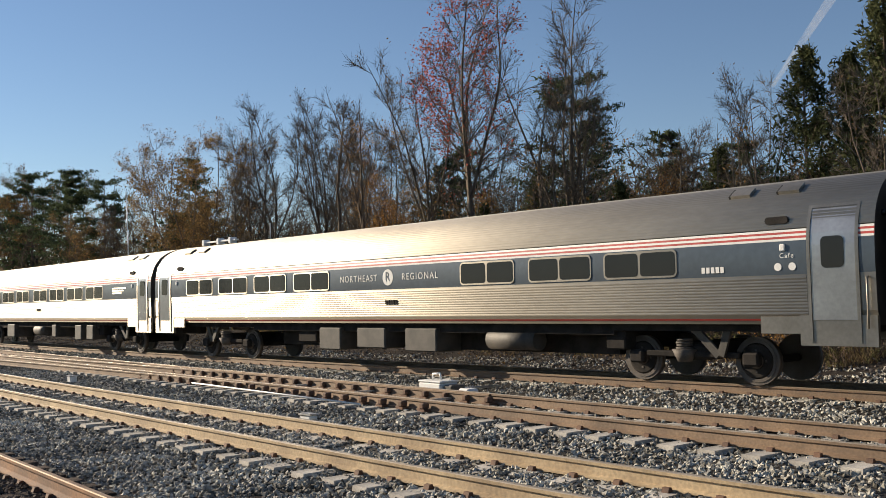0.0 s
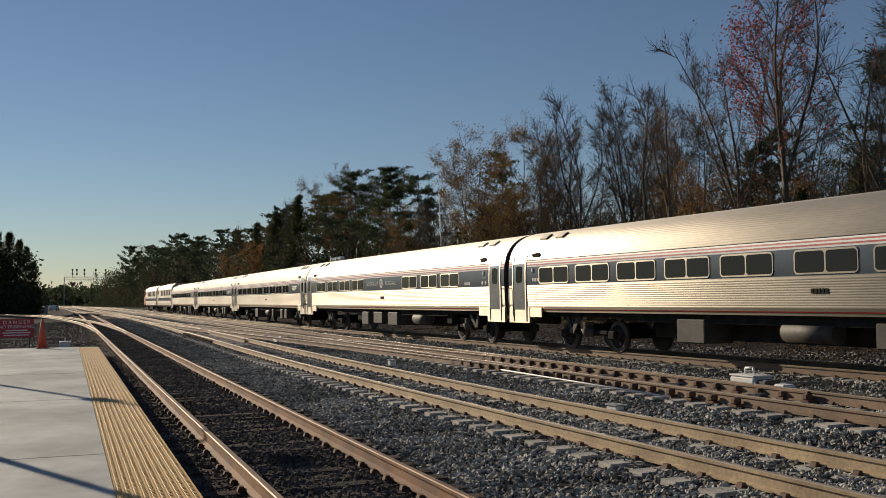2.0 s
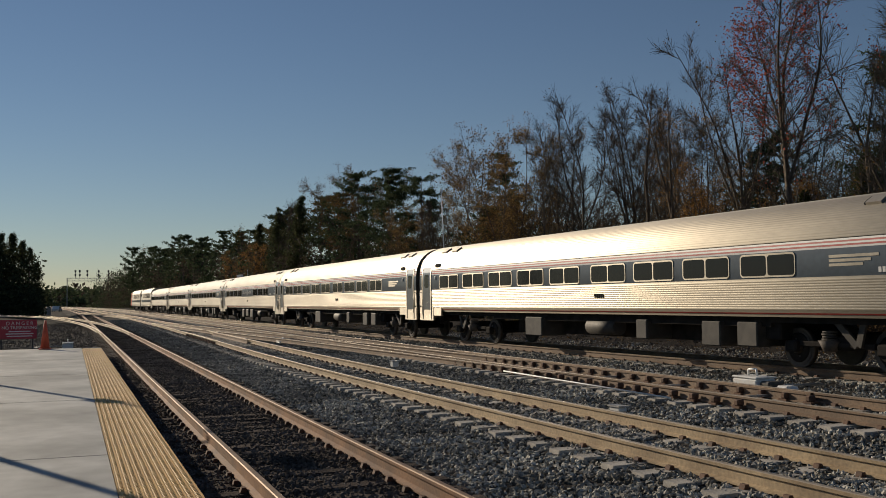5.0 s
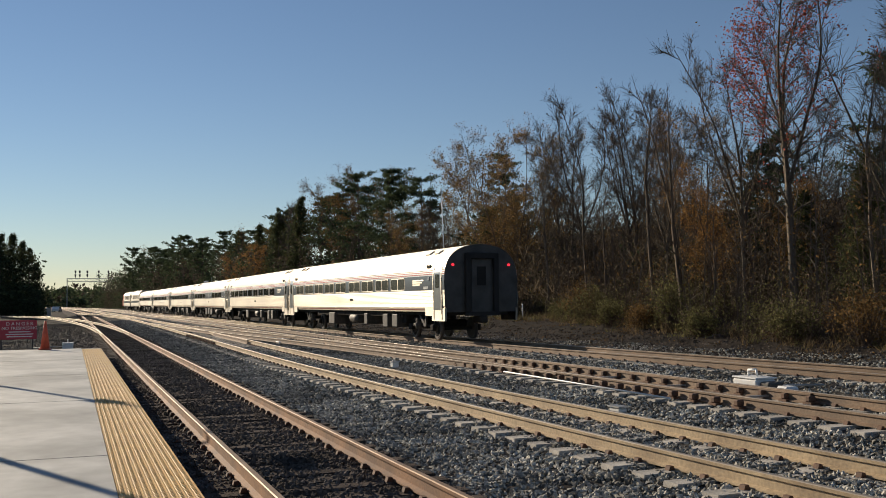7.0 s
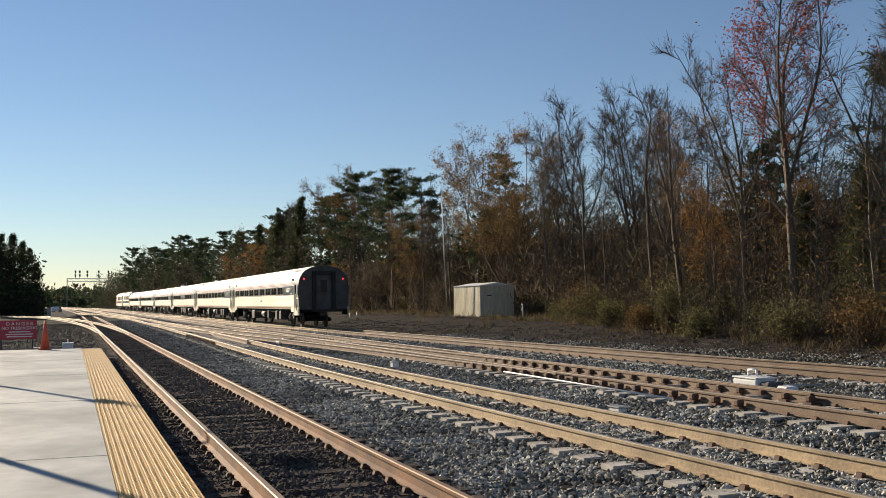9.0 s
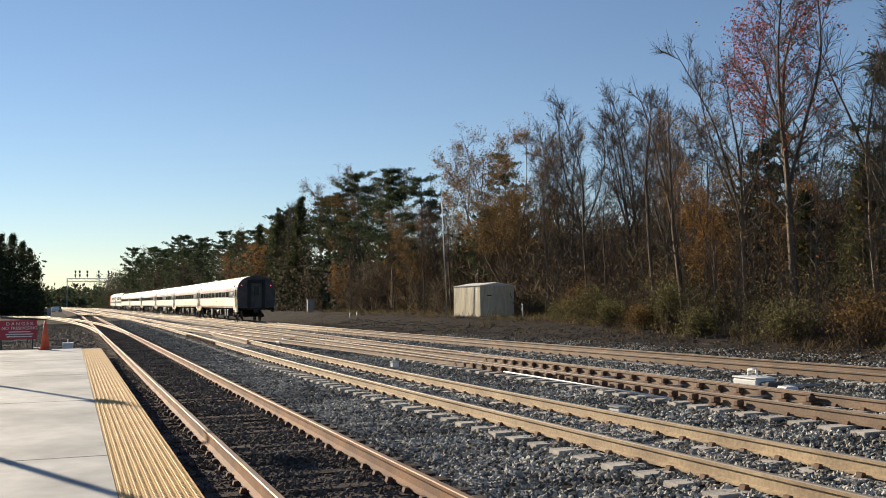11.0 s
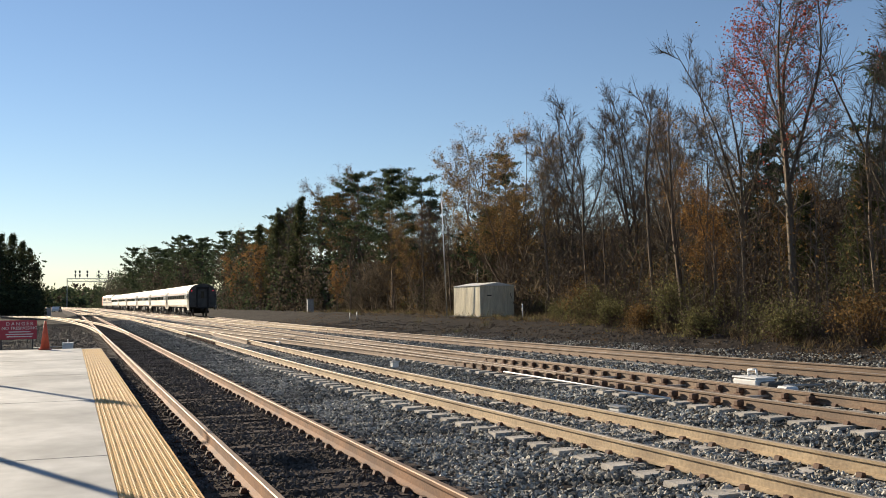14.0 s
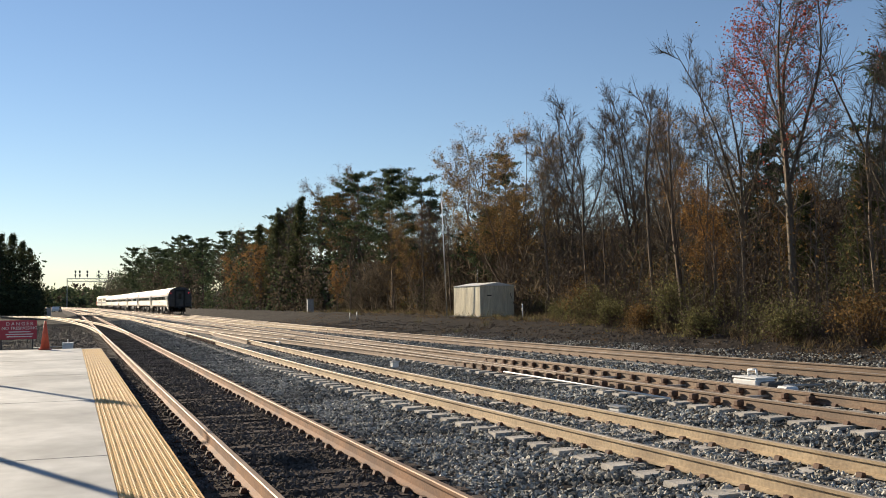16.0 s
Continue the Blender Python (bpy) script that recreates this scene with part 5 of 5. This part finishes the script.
def saplings():
    """Slender stems with upswept twigs that fill the wood's edge."""
    rng = np.random.default_rng(91)
    pieces = []
    for _ in range(330):
        y = rng.uniform(14, 150)
        x = wood_edge(y) + 1.5 + rng.random() ** 1.3 * 15
        h = rng.uniform(3.0, 9.5)
        lean = rng.normal(size=2) * 0.07
        z = np.linspace(0, 1, 6)
        axis = np.stack([x + lean[0] * h * z + rng.normal(size=6) * 0.04, y + lean[1] * h * z + rng.normal(size=6) * 0.04, rise(x, y) - 0.1 + h * z], 1)
        r = np.linspace(0.02 + 0.004 * h, 0.012, 6)
        seg = [np.concatenate([axis[:-1], axis[1:], r[:-1, None], r[1:, None]], 1)]
        n = 26
        t = rng.uniform(0.3, 0.98, n)
        start = np.stack([np.interp(t, z, axis[:, i]) for i in range(3)], 1)
        end = start + (rng.normal(size=(n, 3)) * (0.5, 0.5, 0.2) + (0, 0, 0.45)) * (0.25 + 0.16 * h * (1.1 - t))[:, None]
        seg.append(np.concatenate([start, end, np.full((n, 1), 0.013), np.full((n, 1), 0.006)], 1))
        pieces.append((*wood_of(np.concatenate(seg)), int(rng.random() < 0.45)))
        if rng.random() < 0.5:
            pieces.append((*leaves_of(rng, end, 3, 0.2, 0.07), 2))
    join("saplings", "slender bare saplings crowded along the wood's edge", [M_BARK, M_BARKPALE, M_BROWNLEAF], pieces, "saplings")


saplings()


def thicket():
    rng = np.random.default_rng(8)
    pieces = []
    for i in range(300):
        y = rng.uniform(14, 190) if i % 3 else rng.uniform(14, 60)
        x = wood_edge(y) + 0.5 + rng.random() ** 1.4 * 11
        h = rng.uniform(0.5, 2.0) * min(1.8, 0.75 + 0.16 * (x - wood_edge(y)))
        n = 44
        base = np.array((x, y, rise(x, y) - 0.1))
        d = rng.normal(size=(n, 3)) * (0.42, 0.42, 0.25) + (0, 0, 1)
        end = base + d * h * rng.uniform(0.4, 1.0, (n, 1))
        start = base + rng.normal(size=(n, 3)) * (0.5, 0.5, 0)
        seg = np.concatenate([start, end, np.full((n, 1), 0.014), np.full((n, 1), 0.005)], 1)
        pieces.append((*tubes_of(seg, 3), 0))
        leaf = leaves_of(rng, end, 5 if rng.random() < 0.55 else 3, 0.25, 0.06)
        pieces.append((*leaf, 1 if rng.random() < 0.55 else 2 if rng.random() < 0.9 else 3))
    join("undergrowth", "tangle of brown and olive shrubs along the wood's edge", [M_TWIG, M_SHRUB, M_BRUSH, M_ORANGELEAF], pieces, "undergrowth")


thicket()
bank_clods()


def bank_grass():
    """Tufts of dead grass and weeds, thickest towards the wood."""
    rng = np.random.default_rng(44)
    pieces = []
    for _ in range(1100):
        y = 14 + 130 * rng.random() ** 1.3
        x = wood_edge(y) + 1.2 - abs(rng.normal()) * (0.8 if y < 60 else 3.6)
        if x < 22.5 or (32.3 < x < 36.6 and 77.8 < y < 85.2):
            continue
        n, h = 16, rng.uniform(0.12, 0.5)
        start = np.array((x, y, rise(x, y) - 0.02)) + rng.normal(size=(n, 3)) * (0.16, 0.16, 0)
        end = start + (rng.normal(size=(n, 3)) * (0.4, 0.4, 0.2) + (0, 0, 0.9)) * h
        pieces.append((*wood_of(np.concatenate([start, end, np.full((n, 1), 0.012), np.full((n, 1), 0.004)], 1)), int(rng.choice([0, 0, 1, 2]))))
    join("dead_grass", "tufts of dead brown grass and weeds on the bank", [M_DRYGRASS, M_SHRUB, M_TWIG], pieces, "grass")


bank_grass()


def shrub(x, y, w, h, seed, mat, label):
    rng = np.random.default_rng(seed)
    b = thing("shrub", label, "shrub", pose(x, y, rise(x, y)), group="shrubs on the bank")
    n = 90
    d = rng.normal(size=(n, 3)) * (0.5, 0.5, 0.3) + (0, 0, 0.8)
    d /= np.linalg.norm(d, axis=1, keepdims=True)
    end = d * rng.uniform(0.5, 1.0, (n, 1)) * (w, w, h)
    seg = np.concatenate([rng.normal(size=(n, 3)) * (0.15, 0.15, 0), end, np.full((n, 1), 0.014), np.full((n, 1), 0.006)], 1)
    under("wood", array_mesh("wood", *tubes_of(seg, 3), [M_TWIG]), b)
    under("foliage", array_mesh("foliage", *leaves_of(rng, end, 16, 0.22, 0.065), [mat]), b)


for k, (x, y, w, h) in enumerate(((29.6, 54.5, 1.7, 2.4), (28.6, 51.0, 1.8, 2.2), (31.5, 59.0, 1.8, 1.5), (28.0, 48.0, 1.4, 1.4), (27.4, 44.0, 1.1, 1.2), (27.2, 41.0, 1.2, 2.6), (26.4, 37.5, 1.2, 1.2),
                                  (26.4, 31.5, 1.4, 1.5), (26.2, 27.5, 1.6, 1.9), (33.6, 64.0, 1.9, 1.3), (26.4, 24.0, 1.8, 2.4), (37.4, 74.0, 2.0, 1.6))):
    shrub(x, y, w, h, 300 + k, M_SHRUB if k % 4 else M_BROWNLEAF, "olive green shrub at the edge of the wood" if k % 4 else "brown-leaved shrub at the edge of the wood")


# ---- trackside things ----
def hut():
    h = thing("equipment_hut", "cream-painted corrugated metal equipment hut beside the track", "hut", pose(34.5, 81.5, rise(34.5, 81.5) + 0.05, 0, 0, 0))
    lw, ln, ht = 3.2, 6.2, 2.6
    bm = bmesh.new()
    plan = []
    for (xa, ya), (xb, yb) in (((-1, -1), (1, -1)), ((1, -1), (1, 1)), ((1, 1), (-1, 1)), ((-1, 1), (-1, -1))):
        n = 13 if ya == yb else 23
        out = Vector((yb - ya, xa - xb, 0)).normalized() * 0.014
        for k in range(n):
            a, b = Vector((xa * lw / 2, ya * ln / 2, 0)), Vector((xb * lw / 2, yb * ln / 2, 0))
            for f, o in ((0.0, 0), (0.15, 1), (0.5, 1), (0.65, 0)):
                plan.append(a + (b - a) * (k + f) / n + out * o)
    foot = [bm.verts.new(p) for p in plan]
    head = [bm.verts.new(p + Vector((0, 0, ht))) for p in plan]
    for k in range(len(plan)):
        q = (k + 1) % len(plan)
        bm.faces.new((foot[k], foot[q], head[q], head[k]))
    part("wall", bm, M_CREAM, h)
    bm = bmesh.new()
    prism(bm, [(-lw / 2 - 0.12, ht), (lw / 2 + 0.12, ht), (0, ht + 0.30)], -ln / 2 - 0.12, ln / 2 + 0.12)
    part("roof", bm, M_WHITE, h)
    boxes("door", M_CREAM, h, (-0.5, 0.45, -ln / 2 - 0.07, -ln / 2 - 0.03, 0.1, 2.1), bevel=0.01)
    boxes("vent", M_UNDER, h, (-0.95, -0.55, -ln / 2 - 0.06, -ln / 2 - 0.03, 1.72, 1.80))
    boxes("base", M_CONCRETE_EDGE, h, (-lw / 2 - 0.1, lw / 2 + 0.1, -ln / 2 - 0.1, ln / 2 + 0.1, -0.5, 0.0))
    bm = bmesh.new()
    tube(bm, (-0.3, 0.6, ht), (-0.3, 0.6, ht + 1.6), 0.02, sides=6)
    part("aerial", bm, M_GALV, h)


hut()


def pole(name, label, x, y, height, r, mat, lean=0.0):
    p = thing(name, label, "pole", pose(x, y, rise(x, y), 0, lean, 0))
    bm = bmesh.new()
    tube(bm, (0, 0, -0.3), (0, 0, height), r, r * 0.6, 10)
    part("shaft", bm, mat, p)
    bm = bmesh.new()
    box(bm, -0.12, 0.12, -0.02, 0.02, height - 0.35, height - 0.2)
    part("cap", bm, mat, p)


pole("radio_mast", "slender grey radio mast beside the hut", 31.6, 83.0, 11.6, 0.07, M_GALV, -2.2)
pole("utility_pole", "distant wooden utility pole beside the wood", 28.0, 270.0, 11.0, 0.16, M_BARK)


def switch_machine(x, y, turn):
    m = thing("switch_machine", "white-painted electric switch machine with a lifting handle", "switch machine", pose(x, y, -0.20 if y < 30 else -0.40, 0, 0, turn), group="switch machines")
    boxes("housing", M_WHITE, m, (-0.24, 0.24, -0.42, 0.32, 0, 0.27), bevel=0.03)
    boxes("lid", M_WHITE, m, (-0.25, 0.25, -0.43, 0.33, 0.275, 0.31), bevel=0.01)
    boxes("gearbox", M_BOX, m, (-0.18, 0.18, 0.335, 0.62, 0.0, 0.24), bevel=0.03)
    bm = bmesh.new()
    for a, b in (((0.0, -0.22, 0.30), (0.0, -0.22, 0.43)), ((0.0, -0.22, 0.43), (0.0, 0.02, 0.45)), ((0.0, 0.02, 0.45), (0.0, 0.06, 0.30))):
        tube(bm, a, b, 0.022, sides=8)
    part("handle", bm, M_WHITE, m)
    bm = bmesh.new()
    tube(bm, (-0.25, 0.2, 0.13), (-1.5, 0.2, 0.10), 0.025, sides=8)
    part("throw_rod", bm, M_GALV, m)
    boxes("motor", M_WHITE, m, (-0.16, 0.16, 0.75, 1.1, 0.02, 0.19), bevel=0.05)
    return m


switch_machine(12.75, 16.3, 180)
switch_machine(9.0, 44.5, 180)
switch_machine(-0.1, 49.0, 0)


def small_box(name, label, x, y, w, d, h, z=-0.2):
    b = thing(name, label, "junction box", pose(x, y, z, 0, 0, 4), group="junction boxes")
    boxes("case", M_WHITE, b, (-w / 2, w / 2, -d / 2, d / 2, 0, h), bevel=0.02)
    boxes("lid", M_GALV, b, (-w / 2 - 0.02, w / 2 + 0.02, -d / 2 - 0.02, d / 2 + 0.02, h, h + 0.025))


small_box("junction_box", "small white junction box on the ballast", 8.55, 14.5, 0.16, 0.30, 0.08)
small_box("junction_box", "small white marker box on the ballast", 8.6, 26.8, 0.18, 0.22, 0.16)
small_box("junction_box", "low white cable box beside the switch machine", 12.55, 17.6, 0.3, 0.35, 0.10)


def danger_sign():
    s = thing("warning_sign", "red warning sign with white writing beyond the platform end", "sign", pose(-1.75, 38.6, -0.17, 0, 0, 6))
    bm = bmesh.new()
    for x in (-0.55, 0.48):
        box(bm, x - 0.03, x + 0.03, -0.03, 0.03, -0.5, 1.3)
    part("post", bm, M_DARK, s)
    boxes("board", M_SIGNRED, s, (-0.85, 0.62, -0.05, -0.032, 0.62, 1.30), bevel=0.004)
    cu = bpy.data.curves.new("lettering", "FONT")
    cu.body, cu.size, cu.align_x, cu.extrude, cu.space_character = "DANGER", 0.17, "CENTER", 0.002, 1.5
    cu.materials.append(M_WHITE)
    o = new("lettering", cu)
    o.parent, o.matrix_basis = s, pose(0.05, -0.056, 1.12, 90, 0, 0)
    cu = bpy.data.curves.new("lettering", "FONT")
    cu.body, cu.size, cu.align_x, cu.extrude = "NO TRESPASSING", 0.15, "CENTER", 0.002
    cu.materials.append(M_WHITE)
    o = new("lettering", cu)
    o.parent, o.matrix_basis = s, pose(0.05, -0.056, 0.97, 90, 0, 0)
    bm = bmesh.new()
    for k, w in enumerate((0.42, 0.46, 0.36)):
        box(bm, 0.05 - w, 0.05 + w, -0.056, -0.05, 0.70 + 0.085 * k, 0.735 + 0.085 * k)
    part("small_print", bm, M_WHITE, s)
    bm = bmesh.new()
    tube(bm, (-0.78, -0.05, 0.96), (-0.78, -0.058, 0.96), 0.13, sides=20)
    part("disc", bm, M_WHITE, s)


danger_sign()


def cone(x, y, z):
    c = thing("traffic_cone", "orange traffic cone standing at the platform end", "traffic cone", pose(x, y, z))
    bm = bmesh.new()
    tube(bm, (0, 0, 0.04), (0, 0, 0.96), 0.15, 0.035, 20)
    part("cone_body", bm, M_CONE, c)
    boxes("foot", M_CONE, c, (-0.2, 0.2, -0.2, 0.2, 0, 0.045), bevel=0.02)


cone(-0.78, 35.6, 0.18)


def signal_bridge():
    y = 520.0
    b = thing("signal_bridge", "distant steel signal bridge spanning the tracks", "signal bridge", pose(0, y, 0))
    bm = bmesh.new()
    for z in (13.6, 15.0):
        box(bm, -1.6, 29.8, -0.12, 0.12, z - 0.9, z - 0.65)
    k = -1.6
    while k < 27:
        tube(bm, (k, 0, 12.8), (k + 1.5, 0, 14.2), 0.07, sides=4)
        tube(bm, (k + 1.5, 0, 14.2), (k + 3, 0, 12.8), 0.07, sides=4)
        k += 3
    part("girder", bm, M_GALV, b)
    bm = bmesh.new()
    for x in (-1.6, 29.8):
        box(bm, x - 0.2, x + 0.2, -0.2, 0.2, -1, 14.3)
    part("leg", bm, M_GALV, b)
    for x in (2.2, 4.2, 7.7, 13.0, 17.6):
        bm = bmesh.new()
        box(bm, x - 0.08, x + 0.08, -0.1, 0.1, 14, 17.6)
        box(bm, x - 0.4, x + 0.4, -0.3, 0.1, 15.2, 16.4, bevel=0.1)
        box(bm, x - 0.4, x + 0.4, -0.3, 0.1, 17.0, 18.2, bevel=0.1)
        part("signal_head", bm, M_DARK, b)


signal_bridge()


def cabinet(x, y):
    c = thing("relay_cabinet", "small pale relay cabinet beside the wood", "cabinet", pose(x, y, rise(x, y)))
    boxes("case", M_GALV, c, (-0.4, 0.4, -0.3, 0.3, 0, 1.7), bevel=0.03)
    boxes("roof", M_GALV, c, (-0.46, 0.46, -0.36, 0.36, 1.7, 1.78))


cabinet(29.5, 128.0)
cabinet(-3.9, 205.0)


def post(x, y, h, mat, label):
    p = thing("marker_post", label, "post", pose(x, y, rise(x, y)), group="marker posts")
    bm = bmesh.new()
    tube(bm, (0, 0, -0.2), (0, 0, h), 0.06, 0.05, 8)
    part("shaft", bm, mat, p)


post(32.0, 68.0, 1.2, M_WHITE, "white marker post at the edge of the bank")
post(33.0, 66.0, 1.3, M_BARK, "weathered wooden marker post at the edge of the bank")
post(24.5, 90.0, 0.9, M_GALV, "short grey marker post in the cinders")
post(25.2, 90.0, 0.9, M_GALV, "short grey marker post in the cinders")


def parked_car(x, y, turn):
    c = thing("parked_car", "pale car parked in the yard far away", "car", pose(x, y, -0.45, 0, 0, turn))
    bm = bmesh.new()
    prism(bm, [(-2.2, 0.35), (2.2, 0.35), (2.25, 0.8), (1.3, 0.95), (0.7, 1.5), (-1.2, 1.5), (-1.9, 0.95), (-2.25, 0.85)], -0.9, 0.9)
    part("body", bm, M_WHITE, c)
    bm = bmesh.new()
    prism(bm, [(1.15, 0.98), (0.65, 1.42), (-1.1, 1.42), (-1.7, 0.98)], -0.92, 0.92)
    part("window", bm, M_GLASS, c)
    for px in (-1.4, 1.4):
        for py in (-0.85, 0.85):
            bm = bmesh.new()
            tube(bm, (px, py - 0.1, 0.33), (px, py + 0.1, 0.33), 0.33, sides=14)
            part("wheel", bm, M_BLACK, c)


parked_car(-3.4, 285.0, 80)



def lamp_post(x, y, h):
    p = thing("platform_lamp_post", "tall dark platform lamp post", "lamp post", pose(x, y, 0.18), group="platform lamp posts")
    bm = bmesh.new()
    tube(bm, (0, 0, 0), (0, 0, h), 0.075, 0.05, 12)
    part("shaft", bm, M_DARK, p)
    boxes("lamp_head", M_DARK, p, (-0.2, 0.2, -0.45, 0.45, h, h + 0.12), bevel=0.03)
    boxes("notice_panel", M_DARK, p, (-0.18, 0.18, -0.03, 0.03, h * 0.72, h * 0.72 + 0.35))


lamp_post(-4.0, 26.8, 5.6)
lamp_post(-3.2, 16.7, 5.6)

# thin contrail high in the sky
nt = M_CONTRAIL.node_tree
veil, clear, mixed, puff, edge = (nt.nodes.new(k) for k in ("ShaderNodeBsdfTranslucent", "ShaderNodeBsdfTransparent", "ShaderNodeMixShader", "ShaderNodeTexNoise", "ShaderNodeMapRange"))
puff.inputs["Scale"].default_value, puff.inputs["Detail"].default_value = 0.012, 5
edge.inputs[1].default_value, edge.inputs[2].default_value, edge.inputs[3].default_value, edge.inputs[4].default_value = 0.3, 0.7, 0.05, 0.35
co = nt.nodes.new("ShaderNodeTexCoord")
nt.links.new(co.outputs["Object"], puff.inputs[0])
nt.links.new(puff.outputs[0], edge.inputs[0])
nt.links.new(edge.outputs[0], mixed.inputs[0])
nt.links.new(clear.outputs[0], mixed.inputs[1])
nt.links.new(veil.outputs[0], mixed.inputs[2])
nt.links.new(mixed.outputs[0], nt.nodes["Material Output"].inputs[0])
bm = bmesh.new()
a, b = Vector((2460, 1590, 600)), Vector((2700, 1420, 1010))
across = (b - a).cross(Vector((0.83, 0.55, 0.2))).normalized()
lower = [bm.verts.new(a + (b - a) * k / 8 - across * (5 + 1.8 * k)) for k in range(9)]
upper = [bm.verts.new(a + (b - a) * k / 8 + across * (5 + 1.8 * k)) for k in range(9)]
for k in range(8):
    bm.faces.new((lower[k], lower[k + 1], upper[k + 1], upper[k]))
tagged(part("contrail", bm, M_CONTRAIL), "thin white contrail in the blue sky", "cloud", kind="structure")

motions()
